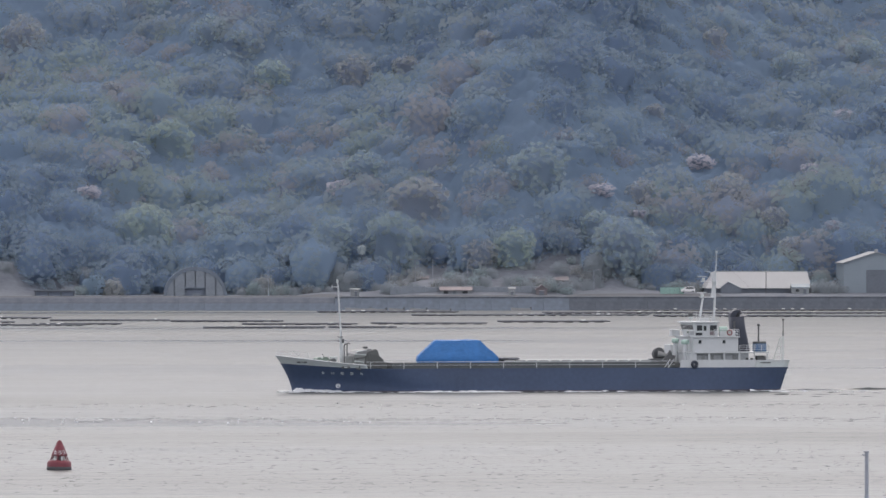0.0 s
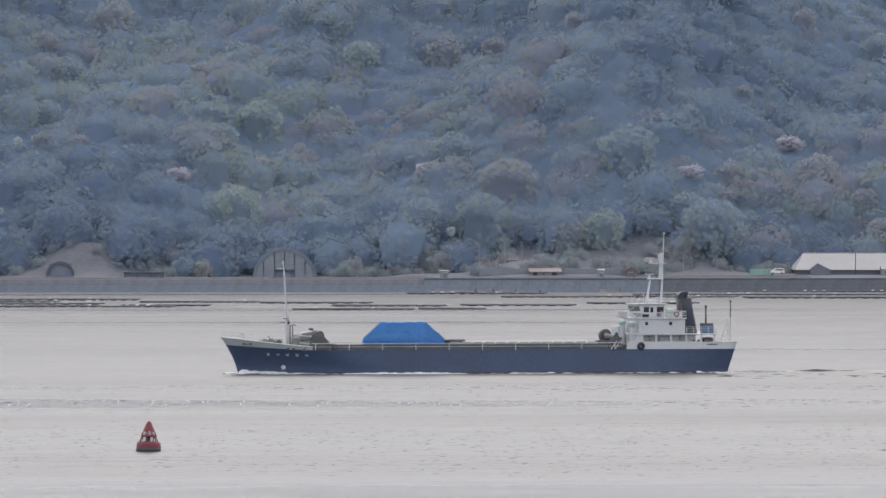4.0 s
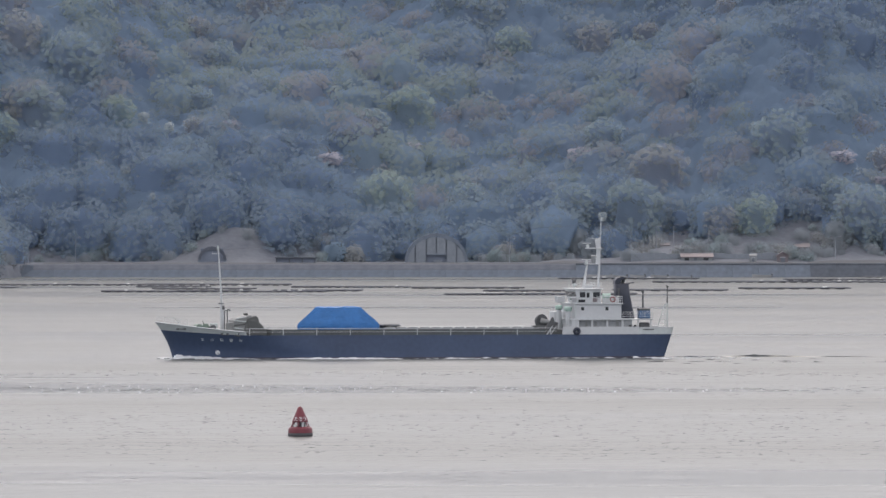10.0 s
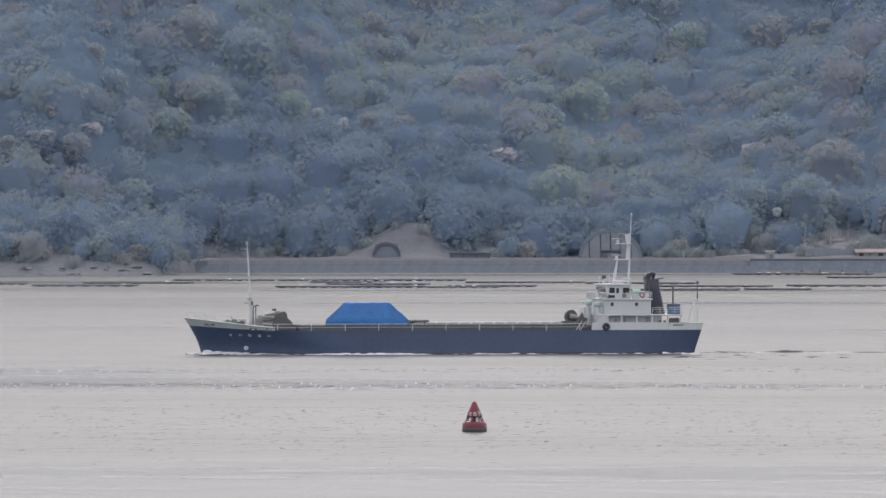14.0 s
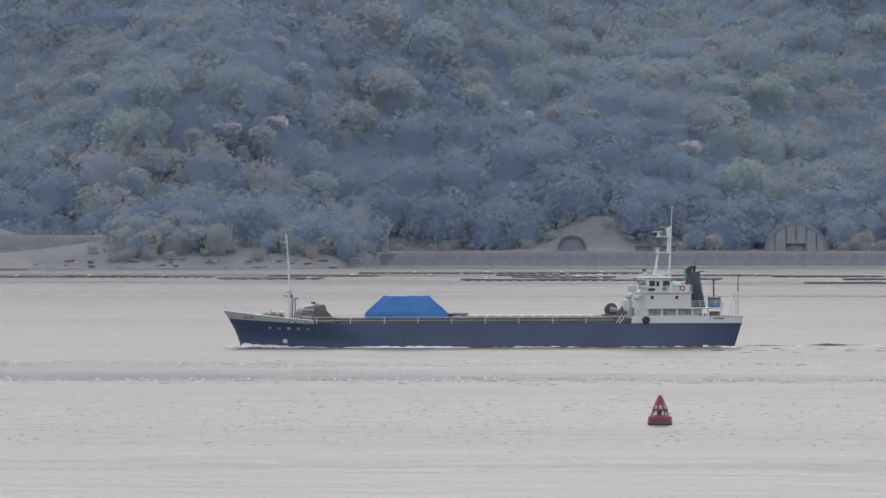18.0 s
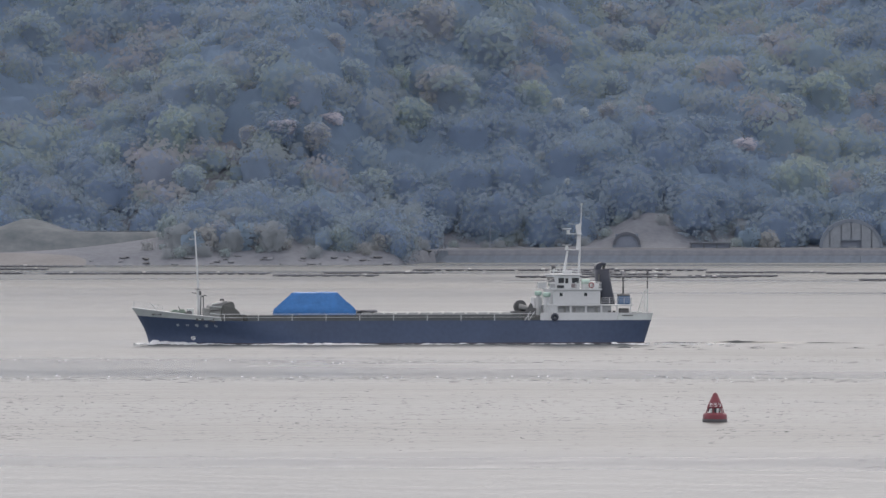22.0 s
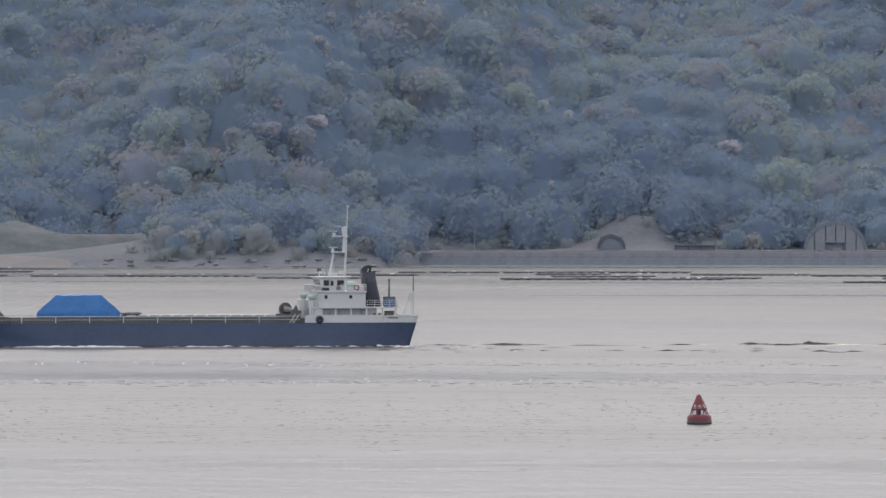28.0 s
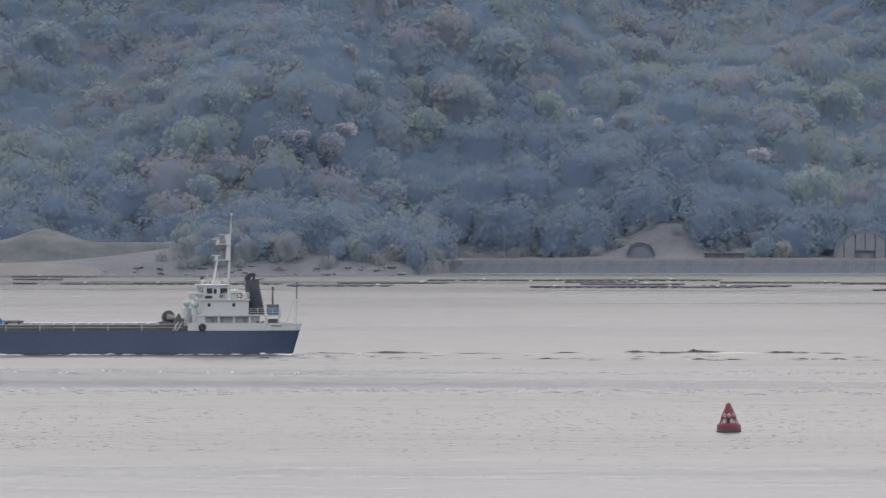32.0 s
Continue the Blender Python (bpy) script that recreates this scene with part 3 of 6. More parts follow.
rung_me = bpy.data.meshes.new("ladder_rung")
rung.to_mesh(rung_me)
rung.free()
rung_me.materials.append(GREY)
for k in range(26):
    piece("ladder_rung", rung_me, mast, pose(-29.32 - 0.0252 * k, 0, 4.6 + k * 0.42))
part("forward_locker", box(-30.6, -0.6, 4.7, 1.0, 1.2, 1.3, 0.05), GREY, ship)
for x, h in ((-29.1, 7.2), (-28.7, 7.35)):
    bm = rod((x, -1.6, 4.0), (x, -1.6, h - 0.15), 0.09, n=8)
    for q in range(5):
        a0, a1 = q * 36, q * 36 + 36
        rod((x + 0.22 - 0.22 * math.cos(radians(a0)), -1.6, h - 0.15 + 0.22 * math.sin(radians(a0))), (x + 0.22 - 0.22 * math.cos(radians(a1)), -1.6, h - 0.15 + 0.22 * math.sin(radians(a1))), 0.09, n=8, bm=bm)
    part("gooseneck_vent", bm, STEEL, ship, "black gooseneck vent pipe")
# windlass: a green gear case between two drums
windlass = part("windlass", prism([(-32.7, 4.0), (-32.6, 4.9), (-32.2, 5.3), (-31.7, 5.35), (-31.3, 4.9), (-31.2, 4.0)], -1.6, 0.2, None, 0.1), GREEN, ship, "green anchor windlass")
part("chain_drum", rod((-33.0, -2.2, 4.75), (-33.0, 0.6, 4.75), 0.52, n=16), GREEN, windlass)
part("warping_head", rod((-30.9, -2.3, 4.7), (-30.9, -1.3, 4.7), 0.42, n=14), STEEL, windlass)
part("brake_lever", rod((-32.2, -1.7, 5.1), (-32.5, -1.8, 5.75), 0.05, n=6), STEEL, windlass)
part("mast_foot_gear", box(-28.3, -1.3, 4.75, 1.0, 1.2, 1.5, 0.1), HATCH, ship, "grey machinery at the foot of the mast")
for y in (-1.9, 1.2):
    part("bollard", rod((-31.4, y, 4.0), (-31.4, y, 4.8), 0.18), STEEL, ship)
# fore store house and covered grab behind it
def rumpled(outline, y0, y1, cuts, push, seed):
    """A solid under loose cloth: an outline pushed across the ship, then creased."""
    bm = prism(outline, y0, y1, None, 0.1)
    bmesh.ops.subdivide_edges(bm, edges=bm.edges[:], cuts=cuts, use_grid_fill=True)
    for vert in bm.verts:
        vert.co += Vector((1.0, 1.2, 1.0)) * push * (noise.noise(vert.co * 1.1 + Vector((seed, 0, 0))) + 0.6 * noise.noise(vert.co * 2.7 + Vector((0, seed, 0))))
    return bm


store = part("fore_store", rumpled([(-27.9, 3.6), (-27.8, 5.75), (-27.2, 6.25), (-25.4, 6.6), (-24.9, 6.2), (-24.6, 3.6)], -2.9, 2.9, 3, 0.12, 4.0), HATCH, ship, "weathered grey covered store abaft the mast")
for k, (z, w) in enumerate(((4.6, 1.5), (5.15, 1.7), (5.7, 1.9), (6.15, 1.6))):
    bm = box(-27.15 + 0.12 * k, -3.02, z, w, 0.14, 0.17, 0.05)
    bm.transform(Matrix.Translation((-27.1, 0, z)) @ pose(0, 0, 0, 0, (7, -6, 5, -9)[k], 0) @ Matrix.Translation((27.1, 0, -z)))
    part("cover_fold", bm, (GREY, DARKTARP, GREY, WHITE)[k], store, "pale fold of the cover")
part("exhaust_box", box(-25.9, -1.5, 6.72, 0.6, 0.9, 0.3, 0.06), STEEL, store)
part("covered_grab", rumpled([(-26.3, 3.6), (-26.1, 5.6), (-25.7, 6.2), (-24.6, 6.5), (-24.2, 6.15), (-23.9, 5.4), (-23.0, 4.4), (-22.8, 3.6)], -3.1, 3.0, 3, 0.13, 0.0), DARKTARP, ship, "cargo grab under a dark grey tarpaulin")

# hold: coaming, covers, blue tarpaulin
part("hatch_coaming", box(-1.6, 0, 3.95, 41.6, 9.6, 0.95, 0.05), COAMING, ship, "dark grey hatch coaming")
stay_me = bpy.data.meshes.new("coaming_stay")
bm = box(0, -4.84, 3.92, 0.1, 0.1, 0.85)
bm.to_mesh(stay_me)
bm.free()
stay_me.materials.append(COAMING)
for k in range(20):
    piece("coaming_stay", stay_me, ship, pose(-21.9 + k * 2.08, 0, 0))
lid_me = bpy.data.meshes.new("hatch_cover")
lid = prism([(-0.84, 0.0), (-0.84, 0.2), (-0.62, 0.36), (0.62, 0.36), (0.84, 0.2), (0.84, 0.0)], -4.7, 4.7, None, 0.03)
lid.to_mesh(lid_me)
lid.free()
lid_me.materials.append(LID)
for k in range(13):
    piece("hatch_cover", lid_me, ship, pose(-4.4 + k * 1.76, 0, 4.43))
part("dunnage_board", box(-4.2, -1.2, 5.0, 2.9, 6.2, 0.25, 0.06), BAMBOO, ship, "low stack of brown dunnage boards")
part("board_roll", rod((-5.3, -4.2, 5.0), (-3.0, -4.0, 5.02), 0.18, n=10), STEEL, ship)
bm = bmesh.new()
LOW, HIGH = (-18.85, -6.35, -4.3, 4.3), (-16.1, -9.0, -3.3, 3.3)


def tarp_rect(u):
    """West, east, near and far edge and height of the cover, from its hem (0) to its ridge (1)."""
    if u < 0.12:
        return (*LOW, 4.43 + 0.8 * u / 0.12)
    k = (u - 0.12) / 0.88
    return (*(a + (b - a) * k for a, b in zip(LOW, HIGH)), 5.23 + 2.5 * k)


nu, nx, ny = 12, 22, 14
loops = []
for i in range(nu + 1):
    w, e, n_, f, z = tarp_rect(i / nu)
    pts = [(w + (e - w) * a / nx, n_) for a in range(nx)] + [(e, n_ + (f - n_) * a / ny) for a in range(ny)] + [(e + (w - e) * a / nx, f) for a in range(nx)] + [(w, f + (n_ - f) * a / ny) for a in range(ny)]
    loops.append([bm.verts.new((x, y, z)) for x, y in pts])
m_ = len(loops[0])
for lo, hi in zip(loops, loops[1:]):
    for i in range(m_):
        bm.faces.new((lo[i], lo[(i + 1) % m_], hi[(i + 1) % m_], hi[i]))
w, e, n_, f, z = tarp_rect(1.0)
ridge = [bm.verts.new((w + 0.3 + (e - w - 0.6) * a / 10, 0, z + 0.12)) for a in range(11)]
top = loops[-1]
for i in range(m_):
    near = min(ridge, key=lambda vv: (vv.co - top[i].co).length)
    nxt = min(ridge, key=lambda vv: (vv.co - top[(i + 1) % m_].co).length)
    bm.faces.new((top[i], top[(i + 1) % m_], nxt, near) if nxt is not near else (top[i], top[(i + 1) % m_], near))
for vert in bm.verts:
    vert.co.x += 0.19 * (vert.co.y + 4.3) * max(0.0, min(1.0, (-10.0 - vert.co.x) / 5.0))
    if vert.co.z > 4.6:
        vert.co += Vector((0.07, 0.12, 0.08)) * noise.noise(vert.co * 0.8) + Vector((0.04, 0.075, 0.05)) * noise.noise(vert.co * 2.2)
bmesh.ops.recalc_face_normals(bm, faces=bm.faces[:])
tarp = part("tarpaulin", bm, TARP, ship, "bright blue tarpaulin lashed over deck cargo")
tarp.matrix_basis = pose(0.35, 0, 0)
for x in (-15.6, -13.4, -11.2, -9.0, -7.6):
    part("lashing", rod((x, -4.4, 4.45), (x, -4.1, 5.25), 0.035, n=6), BLUEBOX, tarp)

# side rails along the hold, each post a part
post_me = bpy.data.meshes.new("rail_post")
pm = rod((0, 0, 0), (0, 0, 1.05), 0.055, n=6)
pm.to_mesh(post_me)
pm.free()
post_me.materials.append(WHITE)
for side in (-1, 1):
    for k in range(10):
        piece("rail_post", post_me, ship, pose(-26.0 + k * 5.1, side * 5.9, 3.55))
    for h, r in ((1.05, 0.045), (0.55, 0.03)):
        part("rail_bar", rod((-26.6, side * 5.9, 3.55 + h), (20.9, side * 5.9, 3.55 + h), r, n=6), WHITE, ship, "white guard rail")
# hatch winch: big dark reel with a grey cone, second drum
reel = part("winch_reel", rod((18.5, -2.9, 5.6), (18.62, -3.25, 5.6), 1.02, 1.02, 24), STEEL, ship, "dark round winch reel")
reel.matrix_basis = pose(0.5, 0, 0)
part("reel_back", rod((18.35, -2.4, 5.6), (18.5, -2.9, 5.6), 0.8, 1.02, 24), STEEL, reel)
part("cone", rod((18.4, -3.4, 5.6), (20.1, -4.0, 5.35), 0.5, 0.2, 16), HATCH, reel, "grey tapered shaft")
part("winch_stand", box(18.6, -3.0, 4.25, 1.9, 1.6, 1.4, 0.08), STEEL, ship)
part("second_drum", prism([(19.5, 4.3), (19.6, 4.9), (20.1, 5.5), (20.5, 6.25), (20.72, 5.95), (20.85, 5.5), (21.4, 5.35), (21.3, 5.1), (21.2, 4.3)], -4.5, -3.9, None, 0.06), STEEL, ship, "dark winch drum housing")
for x in (19.5, 20.1):
    part("winch_brace", rod((x, -5.2, 3.6), (x + 0.9, -5.0, 4.9), 0.06, n=8), WHITE, ship)
part("winch_bench", box(20.2, 0, 3.95, 4.0, 9.0, 0.7, 0.06), DARKTARP, ship)

# aft bulwark
aft = [0.778, 0.8, 0.84, 0.86, 0.885, 0.90, 0.93]
for side in (-1, 1):
    part("poop_bulwark", plating([const(3.605), const(4.75)], 0.03, False, aft, (side,)), WHITE, ship, "white poop bulwark")
aft = [0.93, 0.94, 0.955, 0.97, 0.985, 1.0]
bm = plating([const(3.605), const(4.1), const(4.6)], 0.03, True, aft)
part("stern_bulwark", bm, GREY, ship, "pale grey stern bulwark with fairlead")
for side in (-1, 1):
    part("stern_cap_rail", tube([hull_point(s, 4.62, side, 0.03) for s in aft], 0.07), WHITE, ship)
a = hull_point(0.95, 4.2, -1, 0.07)
part("stern_fairlead", box(a.x, a.y, a.z + 0.1, 1.7, 0.1, 0.16, 0.04), STEEL, ship)
part("fender_tyre", ring(0.36, 0.24, pose(23.9, -6.2, 4.1, 90, 0, 0), 18, 8), BLACK, ship, "black rubber tyre fender")

# deckhouse, tier by tier
house = part("lower_house", box(28.4, 0, 4.75, 8.6, 9.7, 2.3, 0.08), DIM, ship, "shaded recessed lower house wall")
part("boat_deck", box(27.0, 0, 5.83, 8.3, 10.9, 0.22, 0.04), WHITE, ship, "white boat deck slab")
for x in (24.0, 26.42, 28.75, 31.1):
    part("pillar", box(x, -5.3, 5.2, 0.3, 0.16, 1.2, 0.03), WHITE, ship)
part("gallery_front", box(23.85, -5.25, 4.75, 1.2, 0.14, 2.2, 0.04), WHITE, ship)
part("house_front", box(23.1, 0, 4.75, 0.3, 10.4, 2.2, 0.04), WHITE, ship)
for x, w in ((25.6, 0.35), (27.1, 0.3), (30.4, 0.45)):
    part("locker", box(x, -4.9, 5.0, w, 0.2, 0.9, 0.02), HATCH, house, "grey fitting in the recess")
mid = part("middle_house", box(27.4, 0, 7.02, 7.2, 10.2, 2.16, 0.07), WHITE, ship, "white middle deckhouse")


def framed_window(name, x, y, z, w, h, owner, label):
    win = part(name, box(x, y, z, w, 0.05, h, 0.02), GLASS, owner, label)
    bm = bmesh.new()
    for dx, dz, sx, sz in ((0, h / 2 + 0.04, w + 0.16, 0.07), (0, -h / 2 - 0.04, w + 0.16, 0.07), (w / 2 + 0.04, 0, 0.07, h), (-w / 2 - 0.04, 0, 0.07, h)):
        box(x + dx, y - 0.02, z + dz, sx, 0.06, sz, 0, bm)
    part("window_frame", bm, GREY, win)


for x, z, w, h in ((25.0, 7.45, 0.46, 0.5), (28.75, 7.45, 0.46, 0.5)):
    framed_window("window", x, -5.12, z, w, h, mid, "dark square window")
part("bridge_deck", box(27.4, 0, 8.2, 7.6, 10.6, 0.2, 0.04), WHITE, ship)
bridge = part("wheelhouse", prism([(24.5, 8.3), (24.25, 9.3), (24.0, 10.3), (28.0, 10.3), (28.0, 8.3)], -4.3, 3.4, None, 0.06), WHITE, ship, "white wheelhouse with raked front")
part("wheelhouse_roof", box(26.0, -0.45, 10.4, 4.5, 8.2, 0.2, 0.05), WHITE, bridge, "white overhanging roof slab")
for x, w, z, h in ((25.15, 0.85, 9.55, 0.8), (26.0, 0.45, 9.5, 0.75), (27.3, 1.05, 9.55, 0.8), (25.05, 1.05, 8.62, 0.42)):
    framed_window("bridge_window", x, -4.32, z, w, h, bridge, "dark wheelhouse side window")
for k in range(5):
    y = -3.55 + k * 1.5
    bm = box(0, 0, 0, 0.05, 1.15, 0.75, 0.02)
    bm.transform(pose(24.1, y, 9.65, 0, -14, 0))
    part("front_window", bm, GLASS, bridge, "dark raked front window")
wing = part("bridge_wing", box(23.75, -4.45, 8.75, 0.9, 1.3, 0.95, 0.05), WHITE, ship, "white bridge wing box")
part("wing_board", box(23.75, -5.12, 8.8, 0.7, 0.05, 0.6, 0.02), DIM, wing, "pale side-light board")
part("wing_lamp", box(23.2, -4.9, 8.95, 0.3, 0.3, 0.3, 0.04), GREEN, wing)
part("far_wing", box(23.5, 4.55, 8.75, 1.3, 1.4, 0.95, 0.05), WHITE, ship)
# two mushroom ventilators before the house
for x, y, z, r in ((22.0, -1.8, 7.4, 0.5), (22.95, -4.1, 7.2, 0.56)):
    vent = part("ventilator", rod((x, y, 3.6), (x, y, z), r * 0.72, r * 0.72, 16), WHITE, ship, "white ventilator column")
    part("vent_cowl", turned([(r * 0.9, 0), (r * 1.1, 0.1), (r * 1.1, 0.5), (r * 0.95, 0.66), (0.1, 0.7)], 18, None, (x, y, z - 0.12)), MINT, vent, "pale green mushroom cowl")
part("house_front_locker", box(22.3, 2.0, 5.4, 1.2, 4.0, 3.2, 0.06), WHITE, ship)
part("side_ladder", box(23.85, -5.2, 7.0, 0.12, 0.2, 2.1), GREY, ship)


def rails(name, pts, levels=(0.35, 0.7, 1.0), step=1.3, r=0.032):
    bm = bmesh.new()
    for a, b in zip(pts, pts[1:]):
        a, b = Vector(a), Vector(b)
        for h in levels:
            rod(a + Vector((0, 0, h)), b + Vector((0, 0, h)), r, n=5, bm=bm)
        k = max(1, round((b - a).length / step))
        for i in range(k + 1):
            p = a.lerp(b, i / k)
            rod(p, p + Vector((0, 0, levels[-1])), r * 1.3, n=5, bm=bm)
    return part(name, bm, WHITE, ship, "white tubular guard rail")


rails("bridge_rail", [(27.2, -5.2, 8.3), (31.1, -5.2, 8.3), (31.1, 5.2, 8.3)])
rails("bridge_rail", [(27.2, 5.2, 8.3), (31.1, 5.2, 8.3)])
rails("boat_deck_rail", [(31.2, -5.1, 5.94), (35.8, -4.9, 5.94), (35.8, 4.9, 5.94)])
rails("roof_rail", [(24.0, -4.4, 10.5), (28.1, -4.4, 10.5), (28.1, 4.4, 10.5)], (0.4, 0.8), 1.1, 0.025)
part("boat_deck_aft", box(33.55, 0, 5.83, 4.7, 10.2, 0.2, 0.04), WHITE, ship)
for x in (33.6, 35.6):
    part("deck_post", rod((x, -4.8, 3.5), (x, -4.8, 5.75), 0.11, n=8), WHITE, ship)
bm = ring(0.36, 0.1, pose(29.6, -5.3, 8.85, 90, 0, 0), 20, 8)
part("lifebuoy", bm, ORANGE, ship, "orange and white lifebuoy ring")
part("wing_locker", box(26.95, -5.12, 8.77, 0.8, 0.06, 0.6, 0.02), REDROOF, ship, "faded red locker front on the bridge deck")
part("raft_canister", rod((28.3, -4.0, 9.35), (29.5, -4.0, 9.35), 0.42, n=14), MINT, ship, "pale green canister on the bridge deck")
part("canister_cradle", box(28.9, -4.0, 8.65, 1.2, 0.7, 0.7, 0.04), GREY, ship)
part("awning_box", box(30.4, -3.2, 8.7, 0.9, 1.6, 0.8, 0.06), WHITE, ship)
# funnel
bm = bmesh.new()
levels = [(31.5, 34.0, 5.9, 1.5), (31.35, 33.75, 7.2, 1.5), (31.05, 33.3, 9.4, 1.45), (30.85, 33.05, 11.2, 1.4)]
prev = None
for x0, x1, z, w in levels:
    loop = []
    for a in range(20):
        c, s_ = math.cos(a * math.tau / 20), math.sin(a * math.tau / 20)
        loop.append(bm.verts.new(((x0 + x1) / 2 + (x1 - x0) / 2 * math.copysign(abs(c) ** 0.6, c), w * math.copysign(abs(s_) ** 0.6, s_), z)))
    if prev:
        for i in range(20):
            bm.faces.new((prev[i], prev[(i + 1) % 20], loop[(i + 1) % 20], loop[i])).smooth = True
    prev = loop
bm.faces.new(prev)
funnel = part("funnel", bm, BLACK, ship, "black raked funnel with hooded top")
part("funnel_hood", prism([(30.85, 11.1), (30.95, 11.7), (31.3, 12.1), (31.9, 12.25), (32.6, 12.1), (32.4, 11.9), (31.9, 11.7), (31.7, 11.1)], -0.9, 0.9, None, 0.08), BLACK, funnel)
part("funnel_lip", prism([(32.2, 11.05), (33.75, 11.3), (33.75, 11.4), (32.2, 11.25)], -1.2, 1.2), BLACK, funnel)
for y in (-0.5, 0.5):
    part("exhaust_pipe", rod((32.2, y, 11.0), (32.4, y, 11.9), 0.14, n=10), STEEL, funnel)
part("funnel_ladder", box(31.3, -1.5, 8.4, 0.3, 0.08, 4.2), STEEL, funnel)
# machinery on the aft deck
part("tank", box(34.85, -3.0, 6.55, 1.7, 1.9, 1.2, 0.1), BLUEBOX, ship, "blue machinery box on the aft deck")
part("tank_top", box(34.85, -3.0, 7.3, 1.7, 1.8, 0.35, 0.08), DARKTARP, ship)
bm = rod((34.95, -2.0, 5.9), (34.95, -2.0, 9.4), 0.17, 0.12, 10)
rod((34.95, -2.0, 9.4), (34.95, -2.0, 9.9), 0.16, 0.1, 8, bm)
part("aft_light_mast", bm, STEEL, ship, "short dark aft mast with a lamp")
part("aft_lamp", box(34.95, -2.0, 9.95, 0.34, 0.34, 0.35, 0.05), STEEL, ship)
part("mooring_winch", rod((34.0, -4.2, 4.75), (35.4, -4.2, 4.75), 0.6, n=18), STEEL, ship, "dark mooring winch under the aft deck")
part("winch_frame", box(34.8, -4.2, 4.0, 2.3, 1.0, 0.9, 0.06), STEEL, ship)
for x in (32.4, 33.1):
    part("bollard", rod((x, -5.0, 3.5), (x, -5.0, 5.0), 0.2, n=10), STEEL, ship)
ensign = part("stern_pole", rod((38.4, -3.4, 3.6), (38.43, -3.4, 8.3), 0.12, 0.1, 8), GREY, ship, "grey stern pole with a dark top")
part("pole_top", rod((38.43, -3.4, 8.3), (38.45, -3.4, 10.7), 0.1, 0.07, 8), STEEL, ensign)
part("stern_lamp", box(38.45, -3.4, 10.75, 0.3, 0.3, 0.3, 0.04), STEEL, ensign)
bm = bmesh.new()
rod((36.9, -3.4, 4.6), (38.0, -3.4, 8.1), 0.06, n=6, bm=bm)
rod((38.05, -3.4, 4.6), (38.1, -3.4, 8.1), 0.06, n=6, bm=bm)
for k in range(9):
    u = k / 9
    rod((36.9 + 1.1 * u, -3.4, 4.6 + 3.5 * u), (38.05, -3.4, 4.6 + 3.5 * u), 0.035, n=5, bm=bm)
part("stern_davit", bm, GREY, ship, "pale lattice davit at the stern")
part("davit_foot", box(37.4, -3.4, 4.4, 1.4, 0.9, 0.5, 0.06), GREY, ship)
# main mast with yards and radars
main = part("main_mast", rod((28.3, 0, 10.5), (28.5, 0, 14.6), 0.2, 0.15, 12), WHITE, ship, "white main mast with radar platforms")
main.matrix_basis = pose(0.15, 0, 0)
part("topmast", rod((28.5, 0, 14.6), (28.75, 0, 21.0), 0.11, 0.06, 8), WHITE, main)
part("mast_strut", rod((26.0, 0, 10.5), (26.6, 0, 14.0), 0.22, 0.14, 12), WHITE, main)
for z, x0, x1 in ((14.15, 26.2, 28.6), (16.55, 26.4, 28.7)):
    part("platform", box((x0 + x1) / 2, 0, z, x1 - x0, 0.9, 0.13, 0.02), WHITE, main)
    part("radar_foot", box(x0 + 0.3, 0, z + 0.3, 0.4, 0.4, 0.5, 0.05), GREY, main)
for z in (14.85, 17.3):
    bm = box(0, 0, 0, 0.14, 1.5, 0.11, 0.03)
    bm.transform(pose(26.5, 0, z, 0, 0, 55))
    part("radar_scanner", bm, WHITE, main, "white radar scanner bar")
part("mast_web", prism([(27.9, 14.2), (28.1, 16.5), (28.6, 16.5), (28.6, 14.2)], -0.15, 0.15), WHITE, main)
part("upper_web", prism([(28.0, 16.6), (27.8, 17.8), (28.6, 18.2), (28.65, 16.6)], -0.12, 0.12), WHITE, main)
part("gaff", rod((26.8, 0, 18.1), (28.3, 0, 17.9), 0.04, n=6), GREY, main)
part("yard", rod((28.5, -2.0, 16.5), (28.5, 2.0, 16.5), 0.05, n=6), WHITE, main)
part("masthead_light", rod((28.75, 0, 20.9), (28.75, 0, 21.2), 0.16, n=8), GREY, main)
for x, y, h in ((27.0, 2, 12.2), (25.0, -3.0, 12.0), (24.6, 3, 11.7)):
    part("roof_aerial", rod((x, y, 10.5), (x, y, h), 0.035, n=5), GREY, bridge)
lamp = part("searchlight", rod((24.0, -2.0, 11.55), (24.6, -2.1, 11.65), 0.38, 0.3, 16), STEEL, bridge, "dark searchlight on the roof")
part("searchlight_post", rod((24.3, -2.05, 10.5), (24.3, -2.05, 11.3), 0.1, n=8), GREY, lamp)
part("horn", rod((25.0, -1, 11.0), (24.3, -1, 11.0), 0.08, 0.2, 10), GREY, bridge)
part("roof_box", box(26.3, -2.5, 10.8, 1.4, 1.0, 0.5, 0.06), WHITE, bridge)
bm = bmesh.new()
for a, b in (((28.7, 0, 20.6), (38.45, -3.4, 10.7)), ((28.2, 0, 20.2), (-30.3, 0, 16.3))):
    rod(a, b, 0.012, n=4, bm=bm)
part("stay_wire", bm, STEEL, ship)

# foam along the hull and the stern wash travel with the ship
wash = thing("bow_wave", pose(63.0, 1193, 0, 0, 0, 10), "white foam and bow wave along the hull", "foam", kind="stuff")


